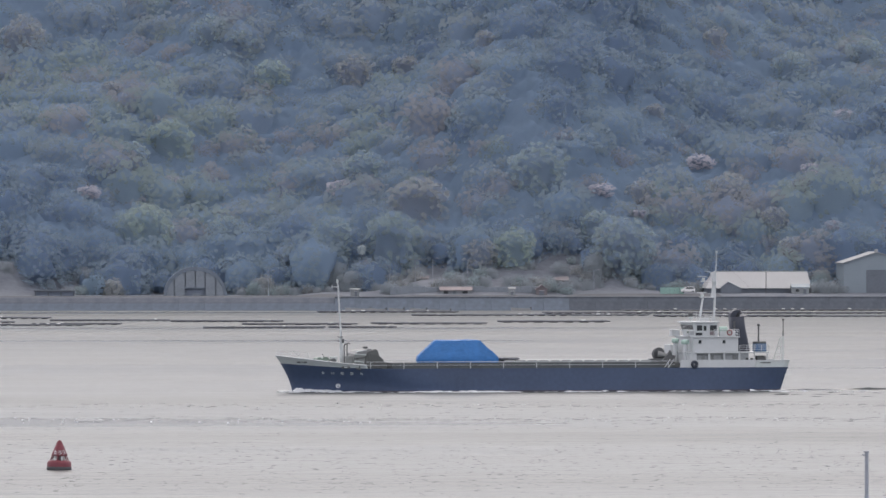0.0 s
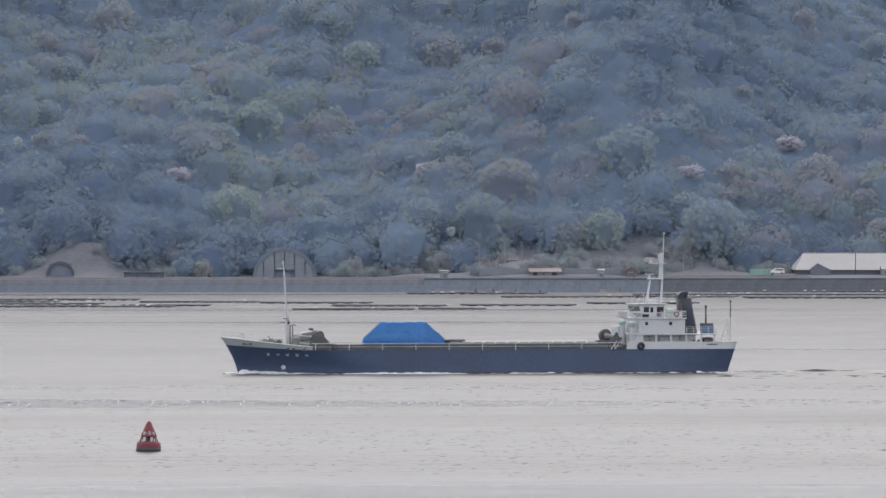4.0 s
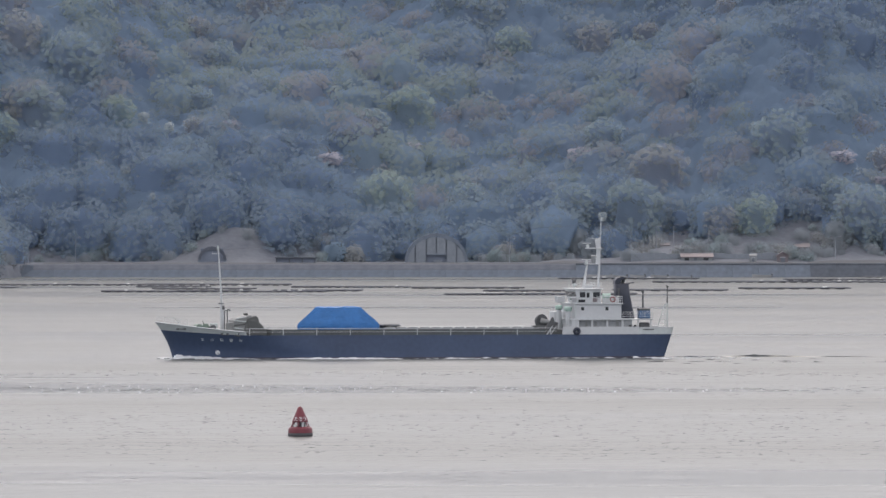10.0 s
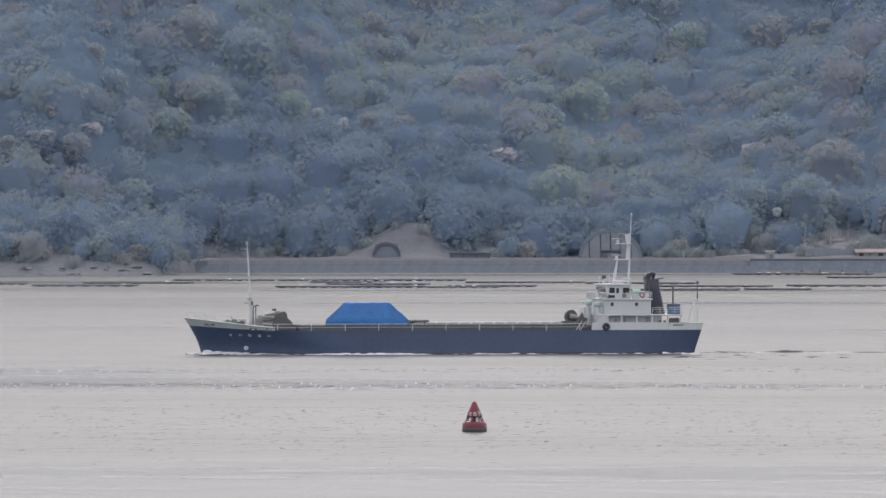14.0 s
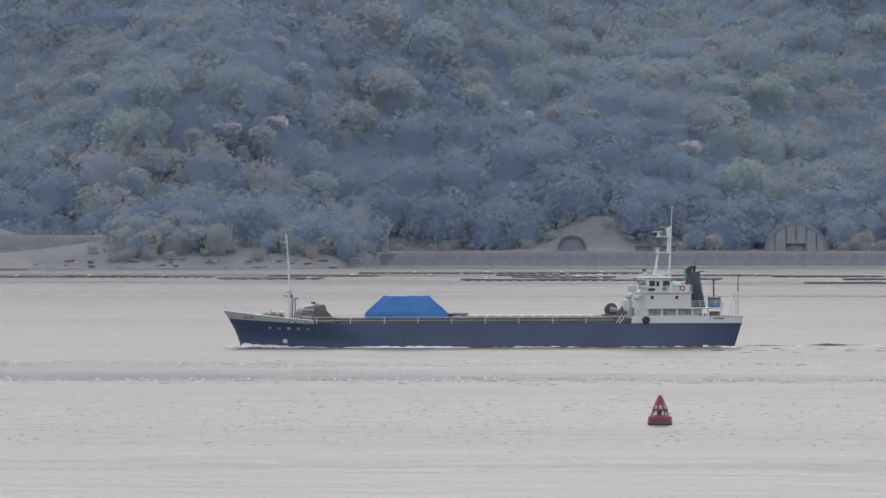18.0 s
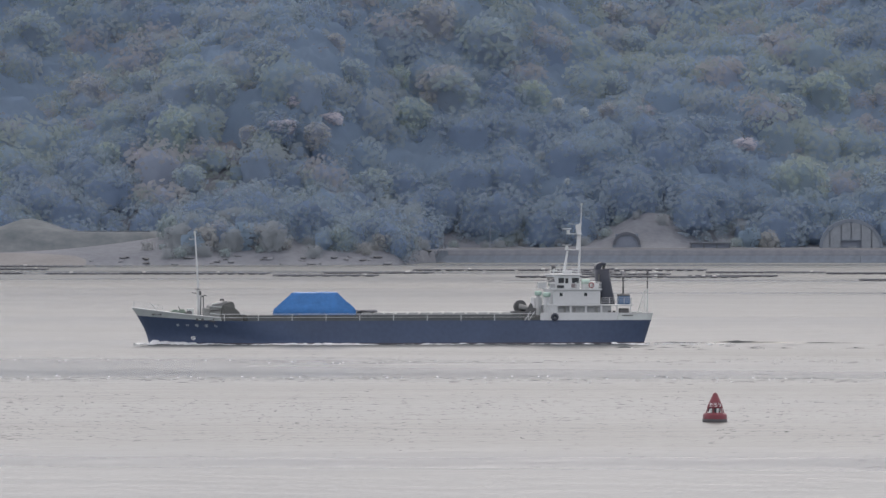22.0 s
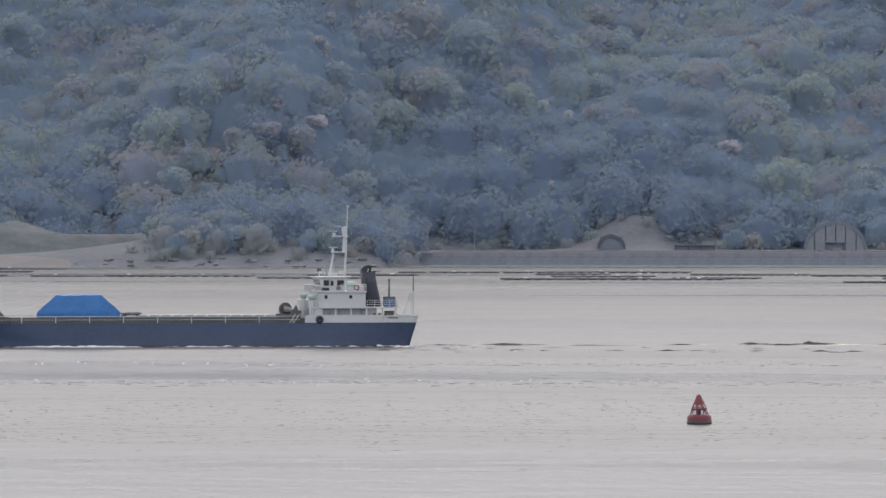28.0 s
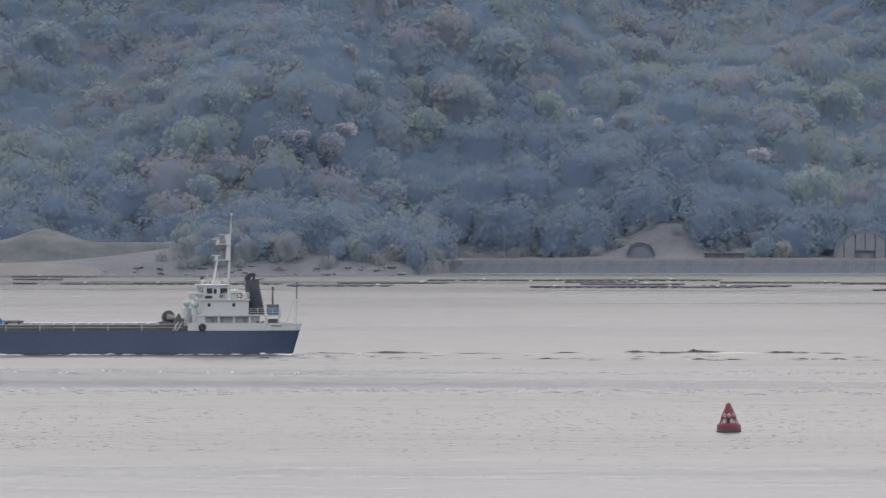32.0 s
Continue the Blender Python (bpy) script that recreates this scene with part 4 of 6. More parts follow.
def foam_strip(s0, s1, n, height, width, seed, floor=0.0, steady=0.0):
    bm = bmesh.new()
    for side in (-1, 1):
        rows = []
        for i in range(n + 1):
            s = s0 + (s1 - s0) * i / n
            p = hull_point(s, 0.0, side)
            u = i / n
            hgt = height(u) * min(1.2, max(-0.1, 0.5 + 1.1 * noise.noise(Vector((s * 55, seed, side))) + 0.35 * noise.noise(Vector((s * 260, seed, side))) + steady)) - 0.02
            w = width(u) * (0.7 + 0.6 * abs(noise.noise(Vector((s * 120, seed + 5, side)))))
            rows.append([bm.verts.new((p.x, p.y - side * 0.3, hgt + floor)), bm.verts.new((p.x, p.y + side * w * 0.45, hgt * 0.8 + floor)), bm.verts.new((p.x, p.y + side * w, -0.12))])
        for a, b in zip(rows, rows[1:]):
            for k in range(2):
                q = (a[k], b[k], b[k + 1], a[k + 1])
                bm.faces.new(q if side > 0 else q[::-1]).smooth = True
    return bm


part("bow_foam", foam_strip(0.0, 0.20, 90, lambda u: (0.62 * (1 - u) ** 1.6 + 0.07) * min(1.0, 0.35 + u / 0.05), lambda u: 1.8 + 1.6 * u, 1, 0.0, 0.6), FOAM, wash)
part("side_foam", foam_strip(0.19, 0.46, 160, lambda u: 0.26 * math.sin(math.pi * u) ** 0.5 + 0.03, lambda u: 1.0 + 0.8 * math.sin(math.pi * u), 2, 0.0, 0.5), FOAM, wash)
part("side_foam", foam_strip(0.47, 0.72, 120, lambda u: 0.24 * math.sin(math.pi * u) ** 0.6, lambda u: 0.9, 3, 0.0, 0.2), FOAM, wash)
part("side_foam", foam_strip(0.73, 0.93, 90, lambda u: 0.2 * math.sin(math.pi * u) ** 0.6, lambda u: 1.1, 4, 0.0, 0.15), FOAM, wash)


wake = thing("wake_waves", pose(63.0, 1193, 0, 0, 0, 0), "dark peaked ridges and foam flecks of the ship's wake", "wave", kind="stuff")
wr = random.Random(5)


def choppy(x, y, length, height, seed):
    """A peaked wave with a long tail, steep on its near face."""
    bm = bmesh.new()
    n = max(10, int(length * 2))
    prof = [(-1.3, -0.2), (-0.45, 0.5), (0.0, 1.0), (0.5, 0.7), (2.0, -0.2)]
    rows = []
    for i in range(n + 1):
        u = i / n
        e = (u / 0.32) ** 1.6 if u < 0.32 else (1 - (u - 0.32) / 0.68) ** 1.5
        e *= 1 + 0.5 * noise.noise(Vector((u * length * 0.9, seed, 0)))
        rows.append([bm.verts.new(((u - 0.32) * length, w * height * 0.85 + 0.5 * noise.noise(Vector((u * 4, seed, 3))), h * height * e - 0.03)) for w, h in prof])
    for a, b in zip(rows, rows[1:]):
        for k in range(len(prof) - 1):
            bm.faces.new((a[k], b[k], b[k + 1], a[k + 1]))
    bm.transform(pose(x, y, 0, 0, 0, wr.uniform(-4, 4)))
    return bm


# steep little waves along the hull; their dark faces stand in for its reflection
hull_waves = bmesh.new()
for k in range(60):
    s_ = 0.01 + 0.97 * k / 60 + wr.uniform(-0.006, 0.006)
    p = hull_point(s_, 0, -1, wr.uniform(1.4, 4.2))
    hull_waves = merge(hull_waves, choppy(p.x, p.y, wr.uniform(2.5, 7), wr.uniform(0.06, 0.2), 200 + k))
part("hull_waves", hull_waves, WATER, wash)
splash = bmesh.new()
for k in range(16):
    m = Matrix.Translation((stem_x(0.0) + wr.uniform(-1.6, 1.6), wr.uniform(-1.3, 1.1), wr.uniform(-0.05, 0.12))) @ Matrix.Diagonal((wr.uniform(0.4, 1.0), wr.uniform(0.3, 0.6), wr.uniform(0.08, 0.24), 1))
    own = bmesh.new()
    bmesh.ops.create_icosphere(own, subdivisions=2, radius=1.0)
    for vert in own.verts:
        vert.co *= 1 + 0.5 * noise.noise(vert.co * 2.3 + Vector((k * 3.1, 0, 0)))
    own.transform(m)
    splash = merge(splash, own)
part("bow_splash", splash, FOAM, wash)
flecks = bmesh.new()
x = 42.0
for k in range(26):
    part("wake_ridge", choppy(x, 9 + 0.03 * x + wr.uniform(-3, 3), wr.uniform(9, 24), wr.uniform(0.16, 0.66) * (1 - 0.02 * k), k), WATER, wake)
    x += wr.uniform(2, 15)
for k in range(26):
    x = 38 + 7.4 * k + wr.uniform(-3, 3)
    y = -26 - 0.07 * x + wr.uniform(-4, 4)
    part("wake_ridge", choppy(x, y, wr.uniform(2.5, 8), wr.uniform(0.14, 0.34), 40 + k), WATER, wake)
    for q in range(wr.randrange(0, 6)):
        box(x + wr.uniform(-4, 4), y + wr.uniform(-4, 2), 0.05, wr.uniform(0.1, 0.6), 0.3, 0.08, 0.02, flecks)
for k in range(40):
    x = 36 + 190 * wr.random()
    part("wake_ridge", choppy(x, wr.uniform(-42, -5), wr.uniform(3, 9), wr.uniform(0.08, 0.2), 80 + k), WATER, wake)
for k in range(60):
    box(36 + 16 * wr.random() ** 1.5, wr.uniform(-8, 6), 0.05, wr.uniform(0.15, 0.9), 0.4, 0.1, 0.03, flecks)
part("foam_fleck", flecks, FOAM, wake)
part("stern_wash", foam_strip(0.93, 1.0, 30, lambda u: 0.3, lambda u: 1.2, 8), FOAM, wash)


# two crest lines left by an earlier boat, rolling slowly towards the near shore


def ripple_into(field, x, y, long, tall):
    v = [field.verts.new((x + a * long / 2, y + b * tall * 0.9, c * tall - 0.004)) for a, b, c in ((-1, 0, 0), (-0.3, -1, 0), (0.5, -1, 0), (1, 0, 0), (-0.3, 0, 1), (0.45, 0, 0.9), (0, 2.5, 0))]
    for f in ((0, 1, 4), (1, 2, 5, 4), (2, 3, 5), (0, 4, 6), (4, 5, 6), (5, 3, 6)):
        field.faces.new([v[i] for i in f])


def crest_line(name, seed, count, spread):
    line = thing(name, pose(0, 1000, 0), "thin line of rippling wave crests with white glint flecks", "wave", kind="stuff")
    g = random.Random(seed)
    crests, glints = bmesh.new(), bmesh.new()
    for k in range(count):
        x = -125 + 250 * (k + g.random()) / count
        y = g.gauss(0, spread)
        ripple_into(crests, x, y, g.uniform(0.4, 1.9), g.uniform(0.018, 0.055))
        # sun glints drawn as small white flecks in the foam colour
        if g.random() < 0.4:
            box(x + g.uniform(-1, 1), y - 0.5, 0.05, g.uniform(0.1, 0.34), 0.15, g.uniform(0.05, 0.11), 0.02, glints)
    part("crest", crests, WATER, line)
    part("glint_foam", glints, FOAM, line)
    return line


crest_near = crest_line("wave_crests", 31, 620, 8.0)
crest_far = crest_line("wave_crests", 32, 300, 9.0)



# small wind ripples between the slicks
ripples = thing("wind_ripples", pose(0, 0, 0), "scattered short dark ripples on the calm sea", "ripple", kind="stuff")
g_r = random.Random(77)
for patch in range(5):
    field = bmesh.new()
    for k in range(1300):
        y = g_r.choice([g_r.uniform(670, 1000), g_r.uniform(735, 905), g_r.uniform(735, 905), g_r.uniform(740, 880), g_r.uniform(960, 1120)])
        x = (g_r.random() - 0.5) * 0.26 * y
        long, tall = g_r.uniform(0.15, 0.9), g_r.uniform(0.008, 0.036)
        ripple_into(field, x, y, long, tall)
    part("ripple_patch", field, WATER, ripples)
# ---------------------------------------------------------------- buoy
buoy = thing("channel_buoy", pose(-5.46, 800.4, 0), "red conical channel buoy with white lettering, afloat", "buoy")
part("float_body", turned([(0.75, -0.9), (1.15, -0.35), (1.22, 0.0), (1.24, 0.25), (1.22, 0.72), (1.14, 0.9), (0.5, 0.98)], 28), RED, buoy, "round red float above a painted dark reflection band")
# dark reflection low on the float, put on as a black band
part("waterline_band", turned([(1.245, -0.2), (1.255, 0.1), (1.255, 0.34)], 28), BLACKFLOAT, buoy, "dark band painted for the water's reflection")
for k in range(6):
    a = k * math.tau / 6 + 0.35
    leg = part("leg", rod((1.0 * math.cos(a), 1.0 * math.sin(a), 0.85), (0.72 * math.cos(a), 0.72 * math.sin(a), 1.5), 0.06, n=8), RED, buoy)
for k in range(6):
    a = k * math.tau / 6 + 0.35 + math.tau / 12
    bm = box(0.72, 0, 1.16, 0.04, 0.2, 0.5, 0.01)
    bm.transform(pose(0, 0, 0, 0, 0, math.degrees(a)))
    part("reflector_plate", bm, WHITE, buoy, "white plate between the legs")
part("lamp_core", rod((0, 0, 0.9), (0, 0, 1.6), 0.16, n=10), STEEL, buoy)
part("cone", turned([(0.8, 1.42), (0.82, 1.48), (0.62, 1.98), (0.22, 2.9), (0.19, 2.94)], 28), RED, buoy, "red sheet-metal cone topmark")
part("top_light", rod((0, 0, 2.92), (0, 0, 3.0), 0.08, n=10), RED, buoy)
for k, ch in enumerate("たろう"):
    fc = bpy.data.curves.new("letter", "FONT")
    fc.body, fc.size, fc.extrude, fc.align_x = ch, 0.5, 0.012, "CENTER"
    tmp = new("letter_source", fc)
    me = bpy.data.meshes.new_from_object(tmp.evaluated_get(bpy.context.evaluated_depsgraph_get()))
    bpy.data.objects.remove(tmp)
    bpy.data.curves.remove(fc)
    me.materials.clear()
    me.materials.append(MARK)
    a = -90 + (k - 0.9) * 36
    ca, sa = math.cos(radians(a)), math.sin(radians(a))
    ob = piece("letter", me, buoy, pose(0.79 * ca, 0.79 * sa, 1.6, 68, 0, a + 90))
    tagged(ob, "white painted letter")

# ---------------------------------------------------------------- near poles
for x, top in ((50.12, 9.45), (37.2, 4.7)):
    base = float(near_z(np.float64(x), np.float64(525.0)))
    mooring = thing("mooring_pole", pose(x, 525, base), "slim grey steel pole on the near shore", "pole", "near poles")
    h = top - base
    part("shaft", rod((0, 0, -0.3), (0, 0, h - 0.1), 0.15, 0.13, 14), POLE, mooring)
    part("cap", box(-0.03, 0, h - 0.05, 0.36, 0.3, 0.1, 0.03), POLE, mooring)
    part("bracket", rod((-0.3, 0, h - 0.25), (0.0, 0, h - 0.3), 0.05, n=8), POLE, mooring)

# ---------------------------------------------------------------- oyster rafts
# rows of rafts: west end, east end, distance
RAFT_ROWS = [
    (-223.2, -199.3, 2290.4), (-215.8, -202.3, 2214.9), (-206.3, -200.2, 2117.2), (-192.6, -133.5, 2109.2),
    (-129.2, -101.9, 2065.2), (-119.9, -90.6, 2130.6), (-98.7, -17.3, 2199.0), (-16.8, 15.2, 2142.9),
    (-64.8, -7.3, 2038.8), (-59.1, -39.2, 2149.7), (-53.3, -26.3, 2102.6), (-20.6, 2.1, 2057.6),
    (15.9, 45.5, 2122.6), (22.6, 53.0, 1978.8), (33.7, 63.0, 2051.3), (54.5, 71.1, 1990.5),
    (67.8, 97.4, 2063.9), (102.5, 131.6, 2102.6), (61.3, 103.3, 2369.5), (86.1, 153.7, 2273.3),
    (126.7, 230.6, 2331.7), (154.0, 221.8, 2243.0), (155.8, 239.4, 2420.7),
]
beam_me = bpy.data.meshes.new("long_beam")
b_ = rod((-10.1, 0, 0), (10.1, 0, 0), 0.2, 0.15, 6)
b_.to_mesh(beam_me)
b_.free()
beam_me.materials.append(BAMBOO)
cross_me = bpy.data.meshes.new("cross_pole")
b_ = rod((0, -4.8, 0), (0, 4.8, 0), 0.09, 0.07, 5)
b_.to_mesh(cross_me)
b_.free()
cross_me.materials.append(BAMBOO)
float_me = bpy.data.meshes.new("float")
b_ = rod((-0.75, 0, 0), (0.75, 0, 0), 0.22, 0.22, 10)
b_.to_mesh(float_me)
b_.free()
float_me.materials.append(BLACKFLOAT)
pale_me = bpy.data.meshes.new("pale_float")
b_ = rod((-0.45, 0, 0), (0.45, 0, 0), 0.2, 0.2, 10)
b_.to_mesh(pale_me)
b_.free()
pale_me.materials.append(FLOAT)


def raft_kind(seed):
    rr = random.Random(seed)
    raft = thing("oyster_raft", pose(0, 0, 0), "low dark bamboo oyster raft afloat on its floats", "raft", "oyster rafts")
    for y in (-4.5, -1.5, 1.5, 4.5):
        piece("long_beam", beam_me, raft, pose(rr.uniform(-0.3, 0.3), y, 0.24 + rr.uniform(-0.05, 0.06), 0, rr.uniform(-0.4, 0.4), 0))
    for k in range(12):
        piece("cross_pole", cross_me, raft, pose(-9.0 + k * 1.63 + rr.uniform(-0.2, 0.2), 0, 0.42, rr.uniform(-0.5, 0.5), 0, rr.uniform(-1.5, 1.5)))
    for k in range(7):
        for y in (-4.2, 4.2):
            piece("float", float_me, raft, pose(-8.4 + k * 2.8, y, 0.12))
    for k in range(rr.choice((0, 1, 2, 4))):
        piece("pale_float", pale_me, raft, pose(rr.uniform(-9, 9), rr.uniform(-4.7, -3), 0.56, 0, 0, rr.uniform(-20, 20)))
    return raft


kinds = [raft_kind(k) for k in range(4)]
used = set()
rr = random.Random(11)
for west, east, dist in RAFT_ROWS:
    count = max(1, round((east - west) / 20.0))
    gap = (east - west) / count
    for k in range(count):
        m = pose(west + gap * (k + 0.5), dist + rr.uniform(-2, 2), rr.uniform(-0.05, 0.06), 0, rr.uniform(-0.1, 0.1), rr.uniform(-1.6, 1.6)) @ Matrix.Diagonal((gap / 20.0, 1, 1, 1))
        i = rr.randrange(4)
        if i in used:
            ob = copy_thing(kinds[i], m)
            ob.matrix_basis = m
        else:
            kinds[i].matrix_basis = m
            used.add(i)


def work_skiff(x, y, length, yaw):
    boat = thing("work_skiff", pose(x, y, 0, 0, 0, yaw), "small white open work skiff among the rafts", "boat", "skiffs")
    bm = bmesh.new()
    rows = []
    for i in range(9):
        u = i / 8
        w = 0.85 * (1 - (1 - min(1, u * 2.2)) ** 2) + 0.02
        h = 0.75 + 0.35 * (1 - u) ** 2
        xx = -length / 2 + length * u
        rows.append([bm.verts.new(p) for p in ((xx, -w, h), (xx, -w * 0.75, -0.1), (xx, w * 0.75, -0.1), (xx, w, h), (xx, w * 0.85, h), (xx, w * 0.6, 0.25), (xx, -w * 0.6, 0.25), (xx, -w * 0.85, h))])
    for a, b in zip(rows, rows[1:]):
        for k in range(8):
            bm.faces.new((a[k], a[(k + 1) % 8], b[(k + 1) % 8], b[k]))
    bm.faces.new(rows[0])
    bm.faces.new(rows[-1][::-1])
    bmesh.ops.recalc_face_normals(bm, faces=bm.faces[:])
    part("hull", bm, ROOF, boat)
    part("engine", box(length / 2 + 0.15, 0, 0.8, 0.4, 0.45, 0.9, 0.08), STEEL, boat)
    part("thwart", box(0, 0, 0.6, 0.3, 1.3, 0.06), BAMBOO, boat)


for x, y, L, yaw in ((74.5, 2412, 7.5, 4), (80.0, 2396, 5.0, -3), (86.0, 2405, 4.5, 5), (92.5, 2400, 5.0, 0), (97.5, 2366, 6.5, 3), (124.5, 2416, 6.0, 2)):
    work_skiff(x, y, L, yaw)
for k in range(40):
    x = rr.uniform(72, 100) if k < 22 else rr.uniform(-95, -20)
    ob = new("marker_float", pale_me)
    ob.matrix_world = pose(x, rr.uniform(2395, 2415) if k < 22 else rr.uniform(2150, 2200), 0.12, 0, 0, rr.uniform(0, 90))
    tagged(ob, "dirty white cylindrical float in the water", "float", "loose floats")

# ---------------------------------------------------------------- bunkers and buildings on the far shore


def arch_outline(half, spring, rise, n=18):
    return [(half * math.cos(math.pi * i / n), spring + rise * math.sin(math.pi * i / n)) for i in range(n + 1)]


bunker = thing("arched_bunker", pose(25.6, 2470, 2.9), "large arched concrete shelter set into the hill", "bunker")
bm = bmesh.new()
inner = arch_outline(9.0, 1.2, 8.1)
outer = arch_outline(9.9, 1.2, 9.2)
for y0, y1 in ((0.0, 9.0),):
    vs = [[bm.verts.new((x, y, z)) for x, z in path] for path in (inner, outer) for y in (y0, y1)]
    for i in range(len(inner) - 1):
        bm.faces.new((vs[0][i], vs[0][i + 1], vs[2][i + 1], vs[2][i]))
        bm.faces.new((vs[2][i], vs[2][i + 1], vs[3][i + 1], vs[3][i]))
        bm.faces.new((vs[1][i], vs[1][i + 1], vs[0][i + 1], vs[0][i]))
bmesh.ops.recalc_face_normals(bm, faces=bm.faces[:])
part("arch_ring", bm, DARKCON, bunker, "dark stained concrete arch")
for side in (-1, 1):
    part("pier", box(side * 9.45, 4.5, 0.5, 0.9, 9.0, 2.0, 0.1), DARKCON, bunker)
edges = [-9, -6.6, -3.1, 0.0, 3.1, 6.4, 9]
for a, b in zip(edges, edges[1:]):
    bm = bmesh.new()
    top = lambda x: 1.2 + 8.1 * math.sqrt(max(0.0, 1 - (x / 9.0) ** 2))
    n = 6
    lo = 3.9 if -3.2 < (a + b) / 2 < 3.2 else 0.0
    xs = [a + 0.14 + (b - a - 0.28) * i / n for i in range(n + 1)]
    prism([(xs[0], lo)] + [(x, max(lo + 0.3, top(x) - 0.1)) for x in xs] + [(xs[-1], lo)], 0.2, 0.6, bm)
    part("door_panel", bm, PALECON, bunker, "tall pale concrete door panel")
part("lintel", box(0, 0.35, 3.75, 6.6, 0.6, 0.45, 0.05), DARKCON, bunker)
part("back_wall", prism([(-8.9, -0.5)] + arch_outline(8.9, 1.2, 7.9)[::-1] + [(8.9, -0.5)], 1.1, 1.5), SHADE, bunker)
part("parked_crate", box(0.4, 0.75, 1.0, 2.6, 0.5, 2.0, 0.08), PALECON, bunker)

small = thing("earth_bunker", pose(-44.2, 2461.5, 4.1), "small dark-mouthed bunker in a grassy mound", "bunker")
bm = bmesh.new()
inner, outer = arch_outline(3.6, 1.0, 3.2, 10), arch_outline(4.4, 1.0, 4.2, 10)
vs = [[bm.verts.new((x, y, z)) for x, z in path] for path in (inner, outer) for y in (0, 16)]
for i in range(10):
    bm.faces.new((vs[0][i], vs[0][i + 1], vs[2][i + 1], vs[2][i]))
    bm.faces.new((vs[2][i], vs[2][i + 1], vs[3][i + 1], vs[3][i]))
    bm.faces.new((vs[1][i], vs[1][i + 1], vs[0][i + 1], vs[0][i]))
bmesh.ops.recalc_face_normals(bm, faces=bm.faces[:])
part("mouth_ring", bm, GROUND, small)
part("mouth_back", box(0, 0.6, 2.0, 7.2, 0.3, 5.0), SHADE, small, "panel in the colour of the shaded interior")
for side in (-1, 1):
    part("mouth_pier", box(side * 4.0, 8, 0.4, 0.8, 16, 1.6), DARKCON, small)

slot = thing("slot_shelter", pose(-18.2, 2462, 4.0), "low concrete shelter with a long dark slot", "shelter")
part("roof_slab", box(0, 2, 1.75, 13.0, 6, 0.5, 0.08), CONCRETE, slot)
part("rear_wall", box(0, 0.0, 0.7, 12.4, 0.5, 1.7), SHADE, slot)
for x in (-6.0, -2.0, 2.0, 6.0):
    part("post", box(x, -0.6, 0.7, 0.4, 0.4, 1.7, 0.03), CONCRETE, slot)


def gabled(name, label, x, y, w, d, eave, ridge, wall_mat, roof_mat, along_x=True, openings=(), base=None):
    """A house with a gabled roof; openings as (offset, width, sill, height) on the water side."""
    z = float(land_z(x, y)) - 0.3 if base is None else base
    h = thing(name, pose(x, y, z), label, "building")
    ov = min(0.5, 0.05 * w)
    if along_x:
        bm = bmesh.new()
        box(0, d / 2, eave / 2, w, d, eave, 0.03, bm)
        part("wall", bm, wall_mat, h)
        bm = prism([(-d / 2 - ov, eave - 0.1), (-d / 2 - ov, eave + 0.15), (0, ridge + 0.2), (d / 2 + ov, eave + 0.15), (d / 2 + ov, eave - 0.1), (0, ridge - 0.05)], -w / 2 - ov, w / 2 + ov)
        bm.transform(pose(0, d / 2, 0, 0, 0, 90))
        part("roof", bm, roof_mat, h)
        bm = prism([(-d / 2 + 0.05, eave - 0.05), (0, ridge - 0.1), (d / 2 - 0.05, eave - 0.05)], -w / 2 + 0.05, w / 2 - 0.05)
        bm.transform(pose(0, d / 2, 0, 0, 0, 90))
        part("gable", bm, wall_mat, h)
    else:
        part("wall", prism([(-w / 2, 0), (-w / 2, eave), (0, ridge), (w / 2, eave), (w / 2, 0)], 0, d, None, 0.03), wall_mat, h)
        part("roof", prism([(-w / 2 - ov, eave - 0.25), (-w / 2 - ov, eave), (0, ridge + 0.3), (w / 2 + ov, eave), (w / 2 + ov, eave - 0.25), (0, ridge + 0.04)], -0.6, d + 0.6), roof_mat, h)
    for off, ow, sill, oh in openings:
        win = part("window" if sill > 0.3 else "door", box(off, -0.03, sill + oh / 2, ow, 0.1, oh, 0.02), GLASS if sill > 0.3 else DARKSIDE, h)
        part("frame", box(off, -0.06, sill + oh + 0.06, ow + 0.3, 0.14, 0.14), WHITE, win)
    return h


# long white-roofed shed with a hipped west end
shed = thing("long_shed", pose(0, 0, 4.6), "long low shed with a broad white metal roof", "shed")
bm = bmesh.new()
co = [(184.6, 2460, 1.95), (217.6, 2460, 1.95), (217.6, 2486, 1.95), (184.6, 2486, 1.95), (188.0, 2473, 7.1), (217.4, 2473, 7.1)]
vs = [bm.verts.new(c) for c in co]
for f in ((0, 1, 5, 4), (2, 3, 4, 5), (3, 0, 4), (1, 2, 5), (3, 2, 1, 0)):
    bm.faces.new([vs[i] for i in f])
part("roof", bm, ROOF, shed, "broad white sheet-metal roof")
bm = bmesh.new()
for k in range(33):
    x = 186.0 + k * 0.97
    a = Vector((x, 2460.05, 1.99))
    b = Vector((min(max(x, 188.1), 217.3), 2473, 7.14)) if x > 188 else Vector((x, 2460.05 + 13 * (x - 184.6) / 3.4, 1.99 + 5.1 * (x - 184.6) / 3.4))
    rod(a, b, 0.025, n=4, bm=bm)
part("roof_seam", bm, ROOF, shed)
part("wall", box(201, 2472, 0.7, 31.5, 22, 2.7, 0.04), DARKSIDE, shed, "dark shaded shed wall")
